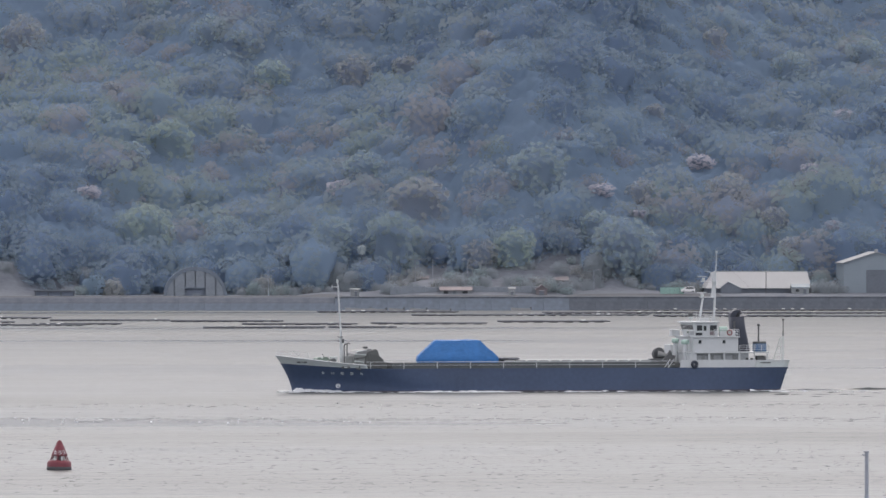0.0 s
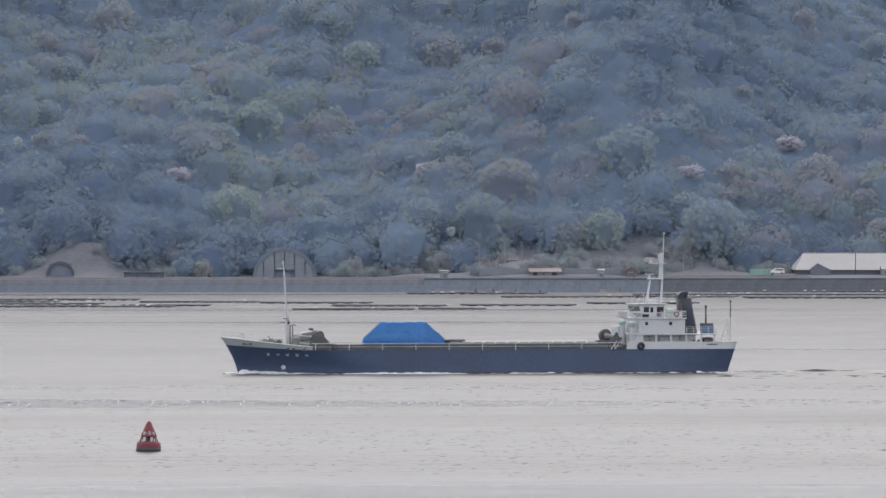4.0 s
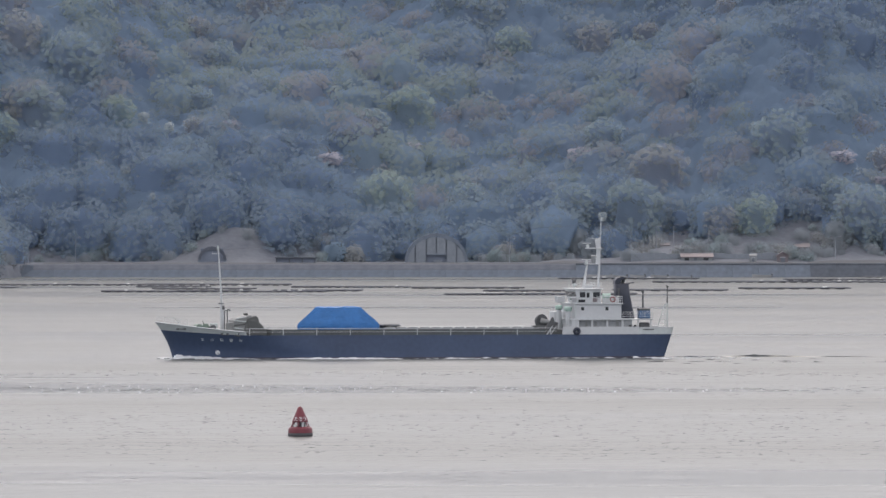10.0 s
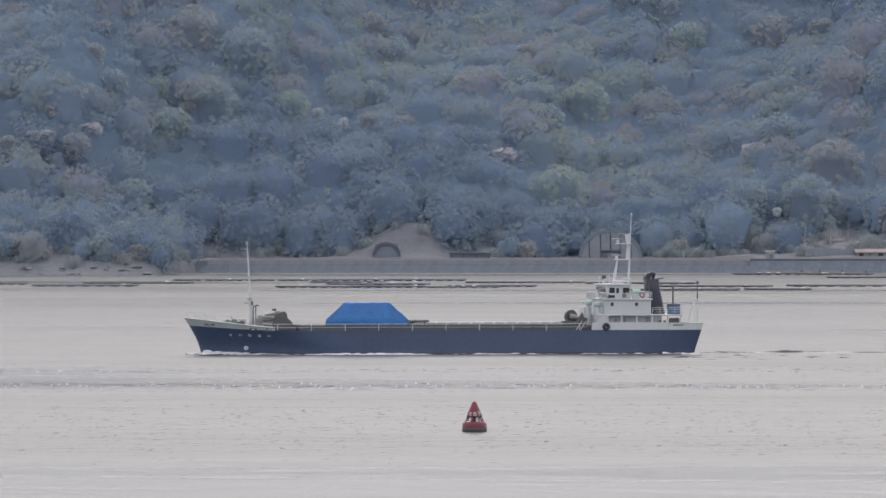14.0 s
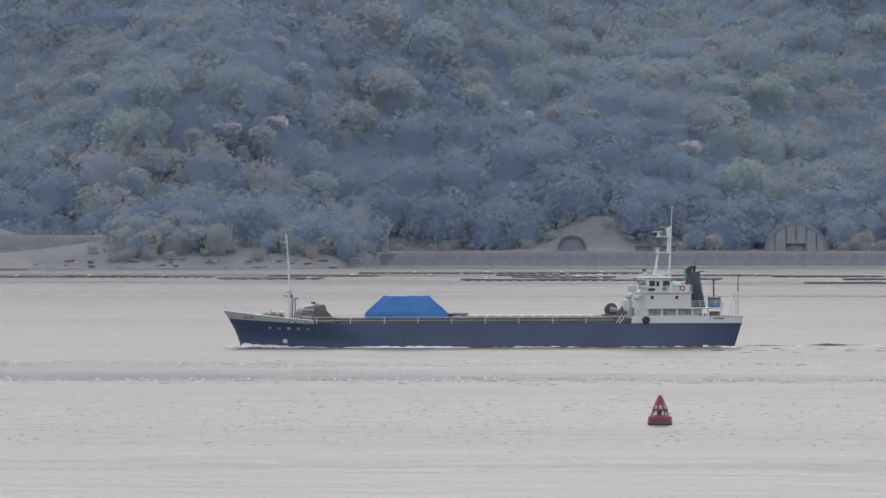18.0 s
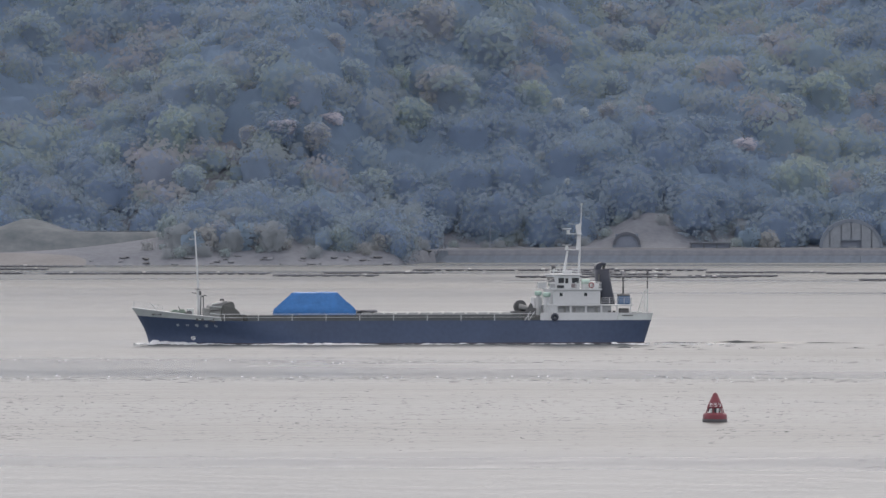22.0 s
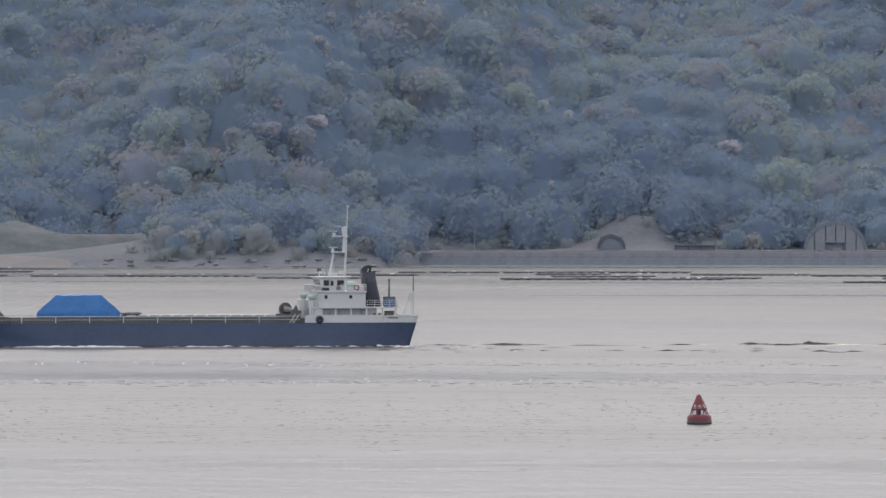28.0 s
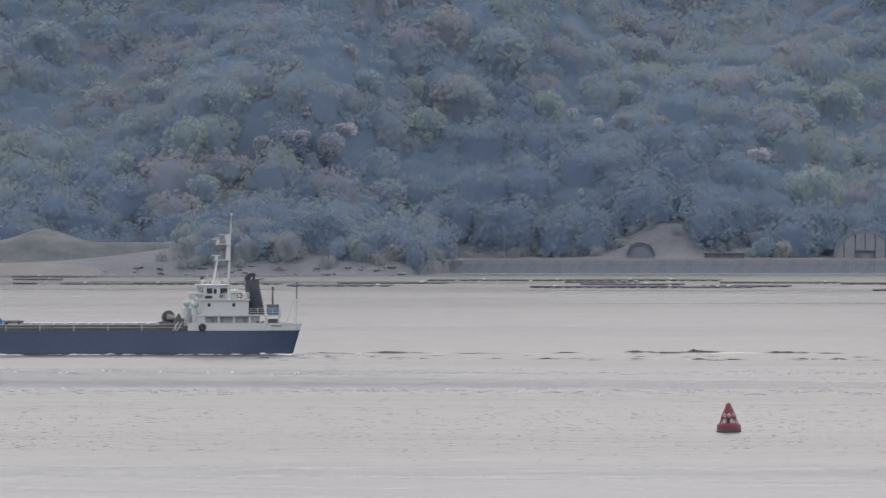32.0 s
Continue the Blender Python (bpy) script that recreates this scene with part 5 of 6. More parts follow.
part("dormer", prism([(189.2, -0.4), (189.2, 2.3), (191.4, 4.0), (195.5, 1.9), (195.5, -0.4)], 2457.4, 2462.5), DARKSIDE, shed, "dark gabled porch")
part("dormer_trim", rod((191.4, 2457.3, 4.05), (195.6, 2457.3, 1.95), 0.12, n=6), GREY, shed)
part("vent_pipe", rod((203.3, 2459, 0), (203.3, 2459, 7.2), 0.14, n=8), STEEL, shed)
part("ridge_cap", rod((188, 2473, 7.15), (217.4, 2473, 7.15), 0.14, n=6), ROOF, shed)
gabled("white_cottage", "small white rendered house beside the shed", 213.8, 2455, 5.2, 5, 2.2, 3.2, CREAM, SIDING, True, ((-1.0, 1.1, 0.9, 0.9), (1.3, 0.9, 0.0, 1.9)))
big = gabled("boat_hall", "tall blue-grey metal hall with open dark front", 238.2, 2462, 20.5, 26, 10.6, 13.8, SIDING, ROOF, False, (), 3.9)
# shade of the open front, put on the wall as a dark panel
part("hall_opening", box(3.2, -0.04, 4.2, 13.0, 0.12, 8.4), DARKSIDE, big, "flat panel coloured as the dark hall opening")
part("hall_mullion", box(3.2, -0.14, 4.2, 0.4, 0.14, 8.4), SIDING, big)
part("ridge_vent", box(0, 2, 14.4, 0.9, 1.8, 0.9, 0.05), ROOF, big)
gabled("pale_hut", "small pale concrete hut by the seawall", 74.9, 2452, 2.7, 2.6, 2.3, 2.5, CREAM, CREAM, True, ((0.3, 0.8, 0.0, 1.8),), 3.9)
gabled("red_roof_house", "pale house with a faded red roof", 106.6, 2459, 9.4, 6, 2.0, 3.0, CREAM, REDROOF, True, ((-3.2, 1.4, 0.9, 1.0), (-0.5, 0.9, 0, 1.9), (2.8, 1.6, 0.9, 1.0)), 3.9)
gabled("white_kiosk", "narrow white hut with a bright roof", 123.9, 2456, 2.1, 2.2, 2.5, 2.85, CREAM, ROOF, True, ((0, 0.8, 0, 1.8),), 3.9)
gabled("red_shed", "small weathered red shed", 133.2, 2458, 3.4, 3.4, 2.4, 3.4, REDROOF, REDROOF, False, ((0, 1.4, 0, 1.8),), 4.0)
gabled("grey_warehouse", "pale grey warehouse behind the mound", 138.5, 2478, 8.2, 12, 4.0, 5.2, CREAM, PINKROOF, True, ((-2, 1.4, 1.5, 1.2), (2, 1.4, 1.5, 1.2)), 4.8)
gabled("mound_shed", "low shed with a weathered pinkish roof on the mound", 120.2, 2484, 5.8, 5, 1.6, 2.4, CREAM, PINKROOF, True, (), 8.6)
gabled("mound_shed", "low shed with a weathered pinkish roof on the mound", 96.4, 2484, 5.2, 5, 1.4, 2.2, CREAM, PINKROOF, True, (), 8.0)
gabled("mound_shed", "low shed with a weathered pinkish roof on the mound", 133.0, 2488, 3.6, 4, 1.5, 2.3, CREAM, PINKROOF, True, (), 8.8)
retain = thing("retaining_wall", pose(0, 0, 0), "pale old retaining wall before the mound", "wall", kind="structure")
for k in range(13):
    part("wall_slab", box(88.0 + k * 3.7, 2462.5, 5.4 + 0.25 * math.sin(k * 1.3), 3.62, 0.7, 3.4, 0.05), PALECON, retain)
fence = thing("sheet_fence", pose(0, 2452, 4.9), "pale green sheet-metal fence along the quay", "fence")
for k in range(5):
    part("fence_panel", box(170.5 + k * 1.5, 0, 1.0, 1.42, 0.06, 2.0, 0.01), FENCE, fence)
part("fence_rail", rod((169.7, 0.06, 1.7), (177.3, 0.06, 1.7), 0.05, n=6), POLE, fence)

car = thing("parked_van", pose(178.3, 2450, 5.28), "white van parked on the quay road", "car")
bm = prism([(-2.2, 0.35), (-2.2, 1.0), (-1.5, 1.15), (-0.9, 1.8), (1.7, 1.85), (2.15, 1.1), (2.2, 0.35)], -0.82, 0.82, None, 0.08)
part("body", bm, CARWHITE, car)
part("side_glass", prism([(-0.85, 1.18), (-0.6, 1.65), (1.55, 1.68), (1.75, 1.18)], -0.84, 0.84), GLASS, car)
for x in (-1.4, 1.35):
    for y in (-0.8, 0.8):
        wheel = part("wheel", rod((x, y - 0.1, 0.33), (x, y + 0.1, 0.33), 0.33, n=16), BLACK, car)
        part("rim", rod((x, y - 0.11, 0.33), (x, y + 0.11, 0.33), 0.18, n=10), GREY, wheel)


def lamp_post(x, y, h, arms):
    z = float(land_z(x, y))
    p = thing("street_lamp", pose(x, y, z), "slim grey lamp post with pale lantern heads", "street lamp", "shore lamps")
    part("post", rod((0, 0, -0.2), (0, 0, h), 0.11, 0.07, 8), POLE, p)
    for s in arms:
        arm = part("arm", rod((0, 0, h - 0.1), (s * 1.2, 0, h + 0.25), 0.05, n=6), POLE, p)
        part("lantern", box(s * 1.5, 0, h + 0.25, 0.8, 0.35, 0.18, 0.04), ROOF, arm)


for x, y, h, arms in ((-105.6, 2468, 8.4, (-1, 1)), (-101.5, 2464, 7.8, (1,)), (-87.0, 2468, 7.6, (1,)), (48.4, 2468, 7.6, (1,)), (86.5, 2474, 7.2, (-1,)), (94.5, 2476, 6.8, (-1, 1)), (100, 2476, 6.4, (1,)), (111, 2478, 5.6, (-1,)), (150, 2466, 6.6, (1,)), (-206.0, 2428, 4.5, (1,)), (-226.0, 2424, 4.0, (1,))):
    lamp_post(x, y, h, arms)

# ---------------------------------------------------------------- trees


def ball(sub):
    bm = bmesh.new()
    bmesh.ops.create_icosphere(bm, subdivisions=sub, radius=1.0)
    co = np.array([vert.co[:] for vert in bm.verts])
    tri = np.array([[vert.index for vert in f.verts] for f in bm.faces])
    bm.free()
    return co, tri


FINE, COARSE = ball(2), ball(1)


SLOPE_WAY = np.array((0.0, -1.0, 1.6))


def crown_proto(seed, quads, lobes, flat, bell=0.1, leaf=(0.036, 0.07), fine=True):
    """A broad crown of radius 1 standing on z = 0: a thick shell of leaf sprays round a lobed core."""
    g = np.random.default_rng(seed)
    ang = np.arange(lobes) * 2.4 + g.uniform(-0.4, 0.4, lobes)
    rad = np.sqrt((np.arange(lobes) + 0.3) / lobes) * 0.66
    cen = np.stack([rad * np.cos(ang), rad * np.sin(ang), flat * (0.95 - 0.75 * rad ** 1.6) - 0.15 + g.uniform(-0.1, 0.1, lobes)], -1)
    size = g.uniform(0.26, 0.42, lobes)
    mid = np.array((0.0, 0.0, 0.25 * flat))

    def surface(ways):
        """The farthest lobe along each way from the middle; a bell hangs down below it, narrowing by that share."""
        reach = np.full(len(ways), 0.3)
        for c, s in zip(cen - mid, size):
            b = ways @ c
            disc = b * b - (c @ c - s * s)
            reach = np.maximum(reach, np.where(disc > 0, b + np.sqrt(np.maximum(disc, 0)), 0))
        body = mid + ways * reach[:, None]
        if bell:
            low = ways[:, 2] < 0
            side = ways[low, :2] / (np.linalg.norm(ways[low, :2], axis=1)[:, None] + 1e-6)
            wide = np.hypot(body[low, 0], body[low, 1])
            skirt = 0.84 + 0.10 * np.sin(3 * np.arctan2(side[:, 1], side[:, 0]) + seed)
            body[low, :2] = side * (np.maximum(wide, skirt) * (1 + bell * ways[low, 2]))[:, None]
            body[low, 2] = mid[2] + 1.3 * ways[low, 2]
        return body

    def normals(body, tri):
        fn = np.cross(body[tri[:, 1]] - body[tri[:, 0]], body[tri[:, 2]] - body[tri[:, 0]])
        bn = np.zeros_like(body)
        for k in range(3):
            np.add.at(bn, tri[:, k], fn)
        return fn, bn / (np.linalg.norm(bn, axis=1)[:, None] + 1e-9)
    tri = FINE[1]
    body = surface(FINE[0])
    fn, bn = normals(body, tri)
    high, back = body[tri, 2].mean(1), fn[:, 1] > 0.3 * np.linalg.norm(fn, axis=1)
    area = np.linalg.norm(fn, axis=1) * np.where(high < (0.0 if bell else -1.0), 0.9, 1.0) * np.where(back, 0.3, 1.0)
    pick = g.choice(len(tri), quads, p=area / area.sum())
    w = g.dirichlet((1, 1, 1), quads)
    on = (body[tri[pick]] * w[:, :, None]).sum(1)
    out = (bn[tri[pick]] * w[:, :, None]).sum(1)
    out /= np.linalg.norm(out, axis=1)[:, None]
    p = on + out * (0.07 - 0.3 * g.uniform(0, 1, quads) ** 1.5)[:, None]
    # sprays turn towards the open side of the slope
    face = 0.6 * out + np.array((0.0, -0.9, 0.4)) + g.normal(size=out.shape) * 0.25
    face /= np.linalg.norm(face, axis=1)[:, None]
    a = np.cross(face, g.normal(size=out.shape))
    a /= np.linalg.norm(a, axis=1)[:, None]
    b = np.cross(face, a)
    a, b = np.where((np.cross(a, b)[:, 1] > 0)[:, None], b, a), np.where((np.cross(a, b)[:, 1] > 0)[:, None], a, b)
    s = g.uniform(*leaf, quads)[:, None]
    k = g.uniform(0.5, 1.0, quads)[:, None]
    corners = np.stack([p - a * s - b * s * k, p + a * s * 0.8 - b * s, p + a * s + b * s * k * 0.9, p - a * s * 0.7 + b * s], 1)
    lean = 0.85 * out + 0.25 * face
    core, core_tri = (body, tri) if fine else (surface(COARSE[0]), COARSE[1])
    core = mid + (core - mid) * 0.74
    lean, core_lean = (v_ / (np.linalg.norm(v_, axis=1)[:, None] + 1e-9) + SLOPE_WAY for v_ in (lean, normals(core, core_tri)[1]))
    return corners.reshape(-1, 3), core, core_tri, np.repeat(lean, 4, 0), core_lean


AIRY = [crown_proto(60 + k, 420, 6 + k % 4, 0.7 + 0.08 * (k % 3), 0.5, (0.05, 0.1), False) for k in range(6)]
PROTOS = [crown_proto(20 + k, 500, 11 + k % 6, 0.8 + 0.08 * (k % 4), 0.1, (0.032, 0.062), False) for k in range(8)]
PROTOS += [crown_proto(40 + k, 90, 8 + k, 0.85, 0.1, (0.07, 0.13), False) for k in range(4)]


def unit(v):
    return v / (np.linalg.norm(v, axis=1)[:, None] + 1e-9)


def crown_mesh(name, proto, radius, tall, mat, inner=None):
    q, body, tri, qn, bn = proto
    grow = np.array((radius, radius, tall))
    me = mesh_of(name, np.concatenate([q, body]) * grow, np.arange(len(q)).reshape(-1, 4), tri + len(q), unit(np.concatenate([qn, bn]) / grow))
    me.materials.append(mat)
    if inner:
        me.materials.append(inner)
        me.polygons.foreach_set("material_index", np.r_[np.where(np.arange(len(q) // 4) % 5 < 4, 0, 1), np.ones(len(tri))].astype(np.int32))
    return me


def trunk_mesh(height, radius, spread, seed):
    g = random.Random(seed)
    bm = rod((0, 0, -0.6), (0.1, 0.05, height), radius, radius * 0.6, 9)
    for k in range(6):
        a = k * math.tau / 6 + g.uniform(-0.4, 0.4)
        z = height * g.uniform(0.6, 0.98)
        e = (spread * math.cos(a) * g.uniform(0.5, 0.8), spread * math.sin(a) * g.uniform(0.5, 0.8), z + spread * g.uniform(0.35, 0.7))
        rod((0.05, 0, z), e, radius * 0.42, radius * 0.12, 6, bm)
    me = bpy.data.meshes.new("trunk")
    bm.to_mesh(me)
    bm.free()
    me.materials.append(BARK)
    return me


def tree_kind(name, label, group, proto, radius, tall, trunk_h, mat, inner=None, shapes=AIRY):
    t = thing(name, pose(0, 0, 0), label, "tree", group)
    trunk = new("trunk", trunk_mesh(trunk_h, 0.035 * radius + 0.1, radius, proto))
    trunk.parent = t
    crown = new("crown", crown_mesh("crown", shapes[proto], radius, tall, mat, inner))
    crown.parent = t
    crown.matrix_basis = pose(0, 0, trunk_h * 0.75)
    return t


SINGLE_TREES = []


def stand(kinds, places, group_seed):
    """Places trees of the given kinds in turn; each kind's first tree is the model itself."""
    g = random.Random(group_seed)
    SINGLE_TREES.extend(places)
    fresh = set(range(len(kinds)))
    for i, (x, y, s) in enumerate(places):
        k = i % len(kinds)
        m = pose(x, y, float(land_z(x, y)) - 0.2, 0, 0, g.uniform(-30, 30)) @ Matrix.Diagonal((s, s, s * g.uniform(0.9, 1.08), 1))
        if k in fresh:
            fresh.discard(k)
            kinds[k].matrix_basis = m
        else:
            copy_thing(kinds[k], m).matrix_basis = m


ROUND = [crown_proto(80 + k, 800, 12 + k, 0.95, 0.4, (0.04, 0.08), False) for k in range(4)]
crown_shapes, trunk_shapes = {}, [trunk_mesh(1.0, 0.05, 0.55, k) for k in range(3)]


def wood_tree(name, label, group, mat, inner, spots_, shapes, high, sunk=2.6):
    """Trees that stand out of the wood: x, y, crown radius and height of the bare trunk."""
    g = random.Random(len(spots_))
    for i, (x, y, r, bole) in enumerate(spots_):
        r, bole = 1.12 * r, bole - sunk
        key = (mat.name, i % len(shapes))
        if key not in crown_shapes:
            crown_shapes[key] = crown_mesh("crown", shapes[i % len(shapes)], 1.0, high, mat, inner)
        t = thing(name, pose(x, y, float(land_z(x, y)) - 0.2, 0, 0, g.uniform(-30, 30)), label, "tree", group)
        piece("trunk", trunk_shapes[i % 3], t, Matrix.Diagonal((r, r, bole + 0.3 * r, 1)))
        piece("crown", crown_shapes[key], t, pose(0, 0, bole) @ Matrix.Diagonal((r, r, r * g.uniform(0.9, 1.08), 1)))
        SINGLE_TREES.append((x, y, r / 5.8))


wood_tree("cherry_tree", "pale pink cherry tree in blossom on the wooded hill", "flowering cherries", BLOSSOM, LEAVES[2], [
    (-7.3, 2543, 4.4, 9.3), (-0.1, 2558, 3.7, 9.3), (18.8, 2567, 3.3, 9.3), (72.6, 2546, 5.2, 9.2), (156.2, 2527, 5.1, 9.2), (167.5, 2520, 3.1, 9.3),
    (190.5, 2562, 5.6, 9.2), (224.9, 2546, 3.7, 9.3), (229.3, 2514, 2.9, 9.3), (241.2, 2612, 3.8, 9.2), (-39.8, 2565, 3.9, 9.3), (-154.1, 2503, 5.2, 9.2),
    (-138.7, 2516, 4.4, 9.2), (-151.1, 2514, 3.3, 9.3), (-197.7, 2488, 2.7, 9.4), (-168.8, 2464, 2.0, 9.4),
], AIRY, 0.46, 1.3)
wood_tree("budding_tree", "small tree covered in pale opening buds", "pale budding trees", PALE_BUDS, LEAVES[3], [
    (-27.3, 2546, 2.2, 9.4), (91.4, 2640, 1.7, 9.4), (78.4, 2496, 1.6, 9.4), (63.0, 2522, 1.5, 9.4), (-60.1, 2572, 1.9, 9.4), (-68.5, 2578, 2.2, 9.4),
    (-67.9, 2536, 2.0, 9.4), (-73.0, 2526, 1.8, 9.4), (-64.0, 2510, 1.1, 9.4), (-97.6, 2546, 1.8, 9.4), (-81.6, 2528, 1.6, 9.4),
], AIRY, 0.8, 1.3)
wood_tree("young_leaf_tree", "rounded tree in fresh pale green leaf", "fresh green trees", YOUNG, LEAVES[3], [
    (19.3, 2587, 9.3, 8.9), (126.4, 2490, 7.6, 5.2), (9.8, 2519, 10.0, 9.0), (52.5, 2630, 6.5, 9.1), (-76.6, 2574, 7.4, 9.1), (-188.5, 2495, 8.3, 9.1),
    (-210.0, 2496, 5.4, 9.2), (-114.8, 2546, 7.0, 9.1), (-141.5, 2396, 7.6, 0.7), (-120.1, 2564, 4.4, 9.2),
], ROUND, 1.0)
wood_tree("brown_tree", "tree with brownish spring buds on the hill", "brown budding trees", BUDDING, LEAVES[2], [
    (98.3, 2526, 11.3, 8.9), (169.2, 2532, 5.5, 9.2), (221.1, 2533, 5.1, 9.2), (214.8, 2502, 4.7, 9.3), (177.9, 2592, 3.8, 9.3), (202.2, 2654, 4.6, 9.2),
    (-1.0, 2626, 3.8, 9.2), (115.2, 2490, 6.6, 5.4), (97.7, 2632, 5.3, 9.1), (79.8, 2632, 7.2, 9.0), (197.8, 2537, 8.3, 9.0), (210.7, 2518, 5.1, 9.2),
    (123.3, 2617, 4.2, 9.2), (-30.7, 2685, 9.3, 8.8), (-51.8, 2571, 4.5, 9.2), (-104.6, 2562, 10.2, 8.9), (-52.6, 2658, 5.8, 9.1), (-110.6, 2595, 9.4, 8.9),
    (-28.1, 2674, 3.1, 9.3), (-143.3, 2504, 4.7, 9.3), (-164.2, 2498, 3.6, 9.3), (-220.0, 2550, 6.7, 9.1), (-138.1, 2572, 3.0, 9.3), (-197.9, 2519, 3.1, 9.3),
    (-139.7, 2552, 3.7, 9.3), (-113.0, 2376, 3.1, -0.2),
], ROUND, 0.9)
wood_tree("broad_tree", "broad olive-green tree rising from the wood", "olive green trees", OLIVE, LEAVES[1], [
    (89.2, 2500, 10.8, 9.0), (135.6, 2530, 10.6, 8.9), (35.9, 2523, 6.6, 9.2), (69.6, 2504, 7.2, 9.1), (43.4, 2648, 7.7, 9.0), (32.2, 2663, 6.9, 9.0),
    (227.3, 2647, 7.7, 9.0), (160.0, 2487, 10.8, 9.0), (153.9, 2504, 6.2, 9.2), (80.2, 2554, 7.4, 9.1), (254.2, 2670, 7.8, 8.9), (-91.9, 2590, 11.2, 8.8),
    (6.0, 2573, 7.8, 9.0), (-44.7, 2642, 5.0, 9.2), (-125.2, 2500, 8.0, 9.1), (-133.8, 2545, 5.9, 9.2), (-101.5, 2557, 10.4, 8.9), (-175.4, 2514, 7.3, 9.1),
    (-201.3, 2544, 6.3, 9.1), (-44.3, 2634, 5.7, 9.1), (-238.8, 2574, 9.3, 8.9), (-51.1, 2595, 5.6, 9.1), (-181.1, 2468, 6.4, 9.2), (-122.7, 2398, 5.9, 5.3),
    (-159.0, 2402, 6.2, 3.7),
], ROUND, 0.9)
clear = len(SINGLE_TREES)
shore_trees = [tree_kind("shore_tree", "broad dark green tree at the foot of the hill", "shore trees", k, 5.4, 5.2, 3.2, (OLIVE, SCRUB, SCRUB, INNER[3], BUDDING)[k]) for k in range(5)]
places = []
g_ = random.Random(21)
for k in range(28):
    x = -180 + k * 2.7 + g_.uniform(-2, 2)
    places.append((x, float(shore_y(x)) + g_.uniform(21, 54), g_.uniform(0.7, 1.15)))
for k in range(26):
    x = g_.choice([g_.uniform(-100, -65), g_.uniform(-10, 12), g_.uniform(42, 85), g_.uniform(145, 185), g_.uniform(218, 228)])
    places.append((x, 2484 + g_.uniform(-3, 8), g_.uniform(0.6, 1.0)))
stand(shore_trees, places, 6)
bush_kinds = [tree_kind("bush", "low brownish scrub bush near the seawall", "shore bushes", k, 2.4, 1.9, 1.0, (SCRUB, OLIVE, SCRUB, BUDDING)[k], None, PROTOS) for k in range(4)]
places = []
for k in range(230):
    x = g_.choice([g_.uniform(218, 229), g_.uniform(84, 142), g_.uniform(84, 142), g_.uniform(-190, -106), g_.uniform(-100, 12), g_.uniform(40, 84), g_.uniform(142, 186)])
    if x < -105:
        y = float(shore_y(x)) + g_.uniform(15, 34)
    elif 84 < x < 142:
        y = g_.choice([g_.uniform(2464, 2470), g_.uniform(2464, 2494)])
    elif x > 216:
        y = g_.uniform(2458, 2478)
    elif -52 < x < -36:
        y = g_.uniform(2480, 2494)
    else:
        y = g_.uniform(2474, 2494)
    places.append((x, y, g_.uniform(0.7, 1.6) if 84 < x < 142 else g_.uniform(0.55, 1.6)))
stand(bush_kinds, places, 8)


def woodland(name, spots, label):
    """All the far trees as one mesh: spots are rows of x, y, crown radius, crown height, lift, kind, shape."""
    quad_co, body_co, tris, qm, tm, qn, bn = [], [], [], [], [], [], []
    g = np.random.default_rng(99)
    at = 0
    for x, y, r, h, lift, kind, shape in spots:
        q, body, tri, q_up, b_up = PROTOS[int(shape)]
        a = g.uniform(-0.6, 0.6)
        rot = np.array([(math.cos(a), math.sin(a), 0), (-math.sin(a), math.cos(a), 0), (0, 0, 1)])
        base = np.array((x, y, float(land_z(x, y)) + lift))
        grow = np.array((r, r, h))
        quad_co.append((q @ rot) * grow + base)
        body_co.append((body @ rot) * grow + base)
        qn.append((q_up / grow) @ rot * r)
        bn.append((b_up / grow) @ rot * r)
        tris.append(tri + at)
        at += len(body)
        # upward sprays take the painted lit-top colours
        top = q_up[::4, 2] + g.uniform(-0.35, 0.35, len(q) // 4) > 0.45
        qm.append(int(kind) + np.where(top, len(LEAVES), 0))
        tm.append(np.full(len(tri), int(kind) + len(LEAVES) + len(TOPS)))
    q = np.concatenate(quad_co)
    me = mesh_of(name, np.concatenate([q, *body_co]), np.arange(len(q)).reshape(-1, 4), np.concatenate(tris) + len(q), unit(np.concatenate(qn + bn)))
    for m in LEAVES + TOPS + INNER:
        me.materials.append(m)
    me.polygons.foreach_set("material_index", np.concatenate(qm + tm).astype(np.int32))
    return tagged(new(name, me), label, "woodland", kind="stuff")


g = np.random.default_rng(5)
spots = []


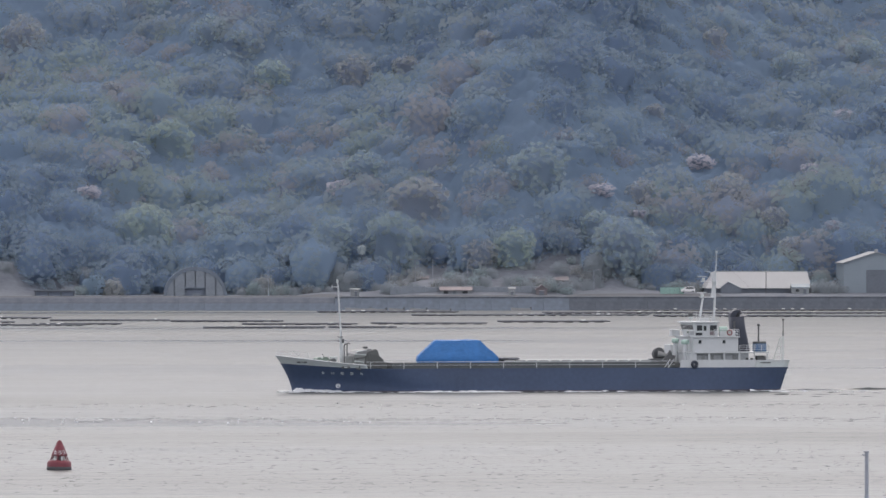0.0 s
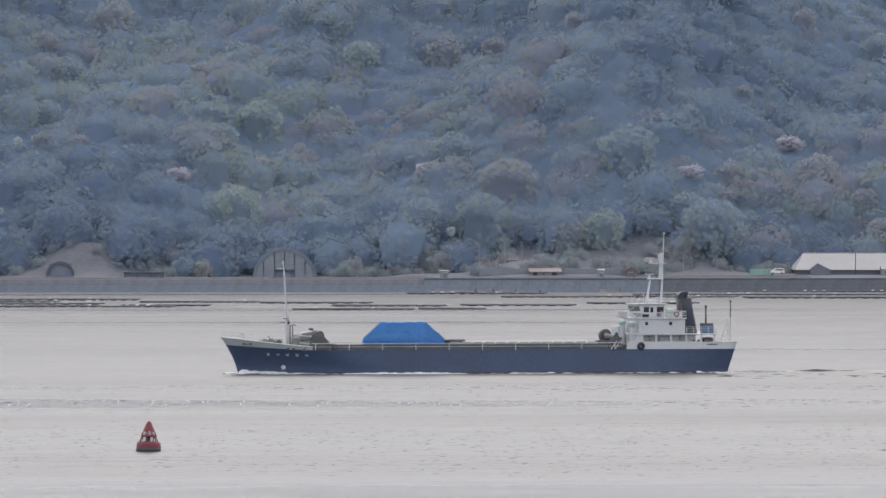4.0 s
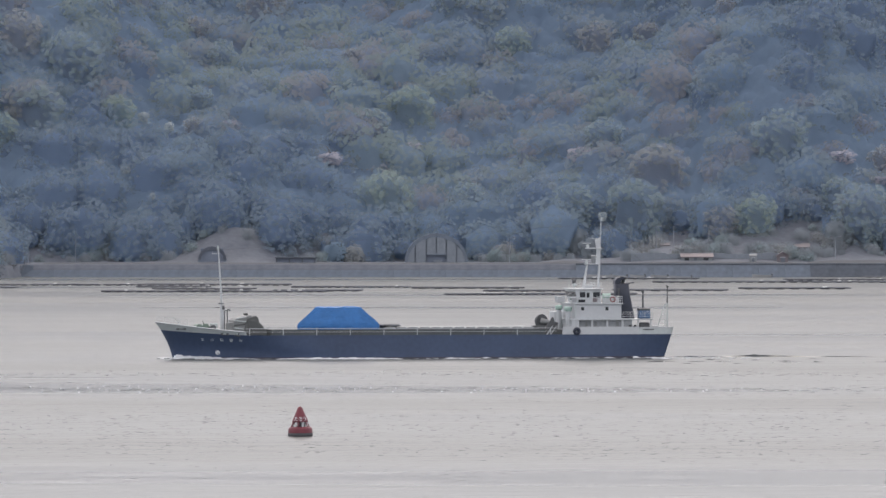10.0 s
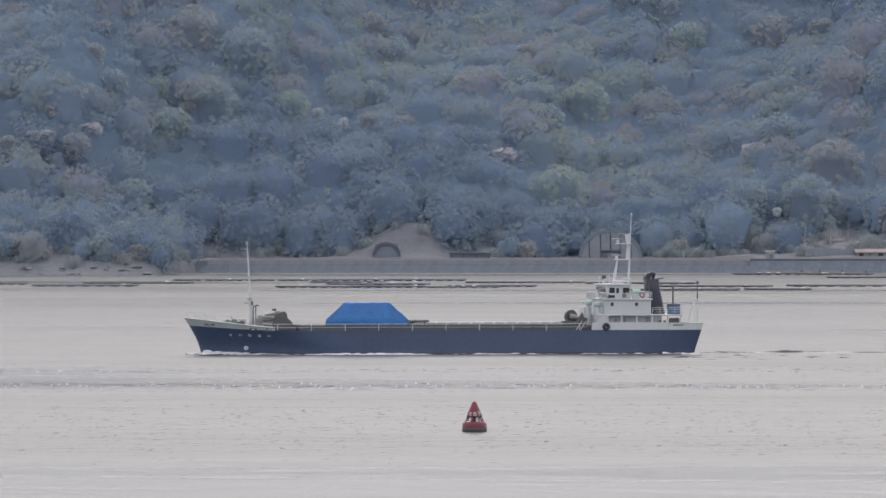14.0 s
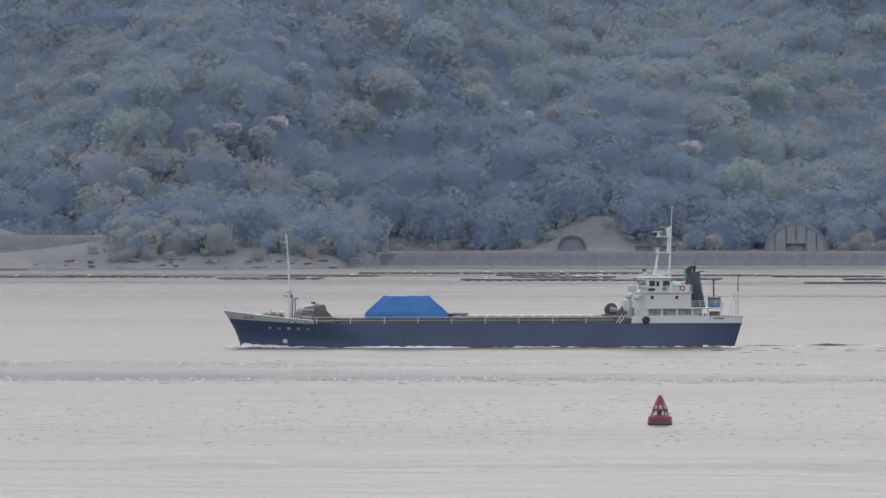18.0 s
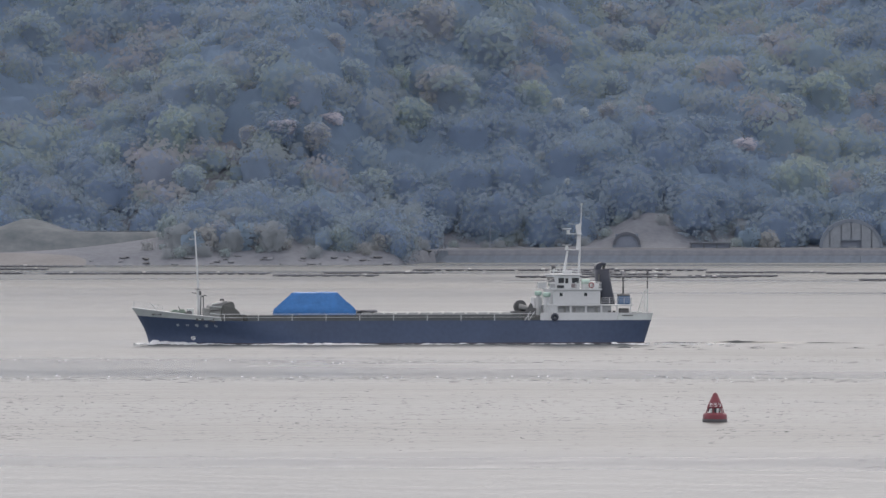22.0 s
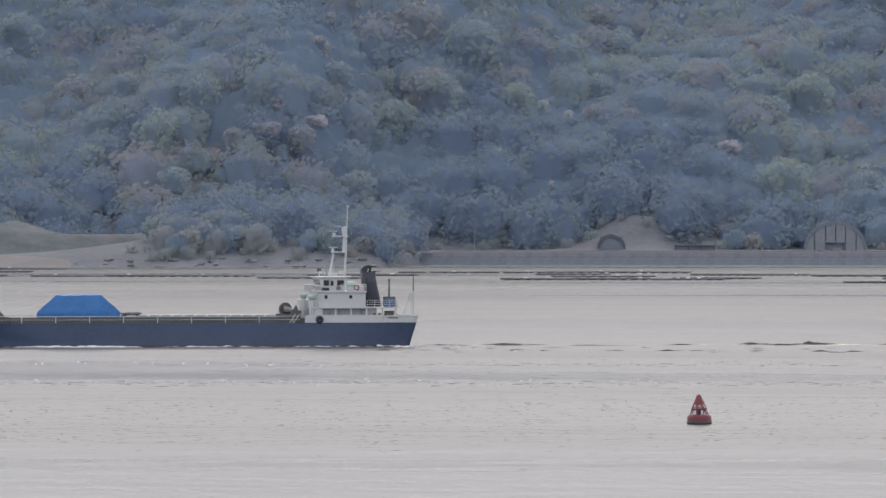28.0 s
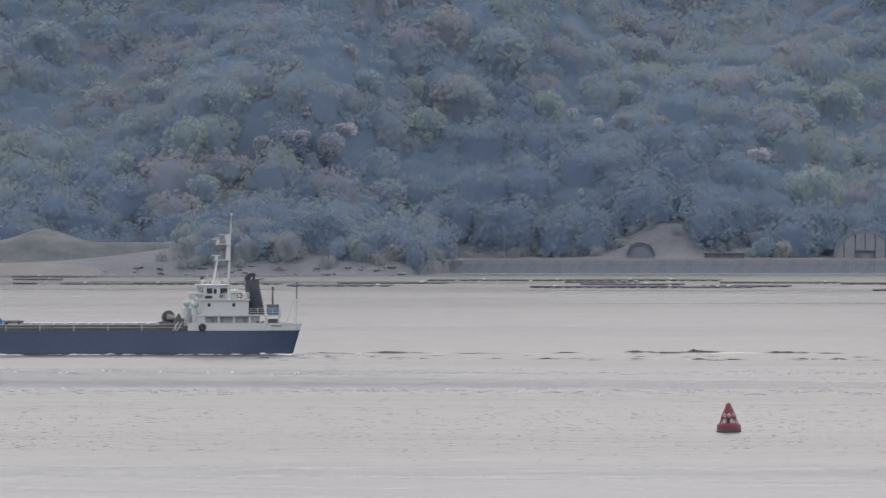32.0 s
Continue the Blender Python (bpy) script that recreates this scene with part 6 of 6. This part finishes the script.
def grow_wood(step_x, step_y, r0, r1, lift, shapes):
    for gy in np.arange(2356, 2772, step_y):
        for gx in np.arange(-272, 276, step_x):
            x, y = gx + g.uniform(-0.75, 0.75) * step_x, gy + g.uniform(-0.7, 0.7) * step_y
            foot = 2484.0 if x > -108 else 2372.0 if x > -178 else 2430.0
            if y < foot or (y > 2708 and x < 140) or (y < 2494 and (8 < x < 44 or -48 < x < -28 or 84 < x < 142 or 184 < x)):
                continue
            shy = any(abs(x - tx) < 5.0 * ts and -4.0 * ts < y - ty < 2 * ts for tx, ty, ts in SINGLE_TREES[:clear])
            big = g.uniform(0, 1) ** 2
            r = r0 + (r1 - r0) * big
            if shy:
                r, big = 4.6, -0.6
            # darker leaf kinds in zones mostly on the lower slopes, lighter mixed wood above
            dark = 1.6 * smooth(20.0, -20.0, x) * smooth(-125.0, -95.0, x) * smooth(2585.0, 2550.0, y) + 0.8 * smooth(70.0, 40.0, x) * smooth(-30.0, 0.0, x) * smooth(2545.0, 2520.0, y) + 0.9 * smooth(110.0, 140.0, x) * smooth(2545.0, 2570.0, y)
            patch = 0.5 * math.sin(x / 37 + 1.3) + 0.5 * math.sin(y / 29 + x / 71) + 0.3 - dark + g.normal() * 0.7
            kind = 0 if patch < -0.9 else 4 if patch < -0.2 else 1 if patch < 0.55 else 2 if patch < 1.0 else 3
            # shade along the hill foot, painted with the darkest leaf kind
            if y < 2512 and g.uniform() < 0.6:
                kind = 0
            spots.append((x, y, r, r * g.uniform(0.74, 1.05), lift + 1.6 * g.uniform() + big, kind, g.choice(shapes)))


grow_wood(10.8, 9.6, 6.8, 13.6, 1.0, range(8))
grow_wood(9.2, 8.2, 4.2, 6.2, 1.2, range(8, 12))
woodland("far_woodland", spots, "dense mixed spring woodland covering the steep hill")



# added leaf sheet as lower storey: fills the crown gaps and lightens their shade
under_x, under_y = np.arange(-290, 291, 2.0), np.arange(2499, 2760, 2.0)
rough_ = np.random.default_rng(17)
bumps = rough_.uniform(-1.6, 1.6, (len(under_y), len(under_x)))
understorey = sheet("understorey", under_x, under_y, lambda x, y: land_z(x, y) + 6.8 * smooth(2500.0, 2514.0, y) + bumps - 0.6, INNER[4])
tagged(understorey, "added lower storey sheet that keeps the crown gaps light", "undergrowth", kind="stuff")


# ---------------------------------------------------------------- what moves
# seconds and the ship's place on the water; it steams westward at about 5.5 m/s, drifting a little sideways
SHIP_TRACK = [(0, 63.04, 1192.84), (4, 41.49, 1193.28), (8, 19.81, 1193.34), (12, -1.99, 1193.0), (16, -23.86, 1192.26), (20, -45.79, 1191.12), (24, -67.73, 1189.57), (28, -89.68, 1187.62), (32, -111.58, 1185.26)]


def motions():
    walk(ship, [(t, pose(x, y, 0, 0, 0, 10)) for t, x, y in SHIP_TRACK])
    walk(wash, [(t, pose(x, y, 0, 0, 0, 10)) for t, x, y in SHIP_TRACK])
    walk(wake, [(t, pose(x, y, 0, 0, 0, 0)) for t, x, y in SHIP_TRACK])
    walk(crest_near, [(0.0, pose(0, 1013, 0)), (13.0, pose(0, 992, 0)), (23.0, pose(0, 972, 0)), (32.0, pose(0, 962, 0))])
    walk(crest_far, [(0.0, pose(3, 1093, 0)), (32.0, pose(0, 1064, 0))])
    # the buoy rides the small swell
    walk(buoy, [(k * 1.0, pose(-5.46, 800.4, 0.05 * math.sin(k * 1.9), 0.6 * math.sin(k * 1.3), 1.1 * math.sin(k * 1.7 + 1), 0)) for k in range(33)])


motions()
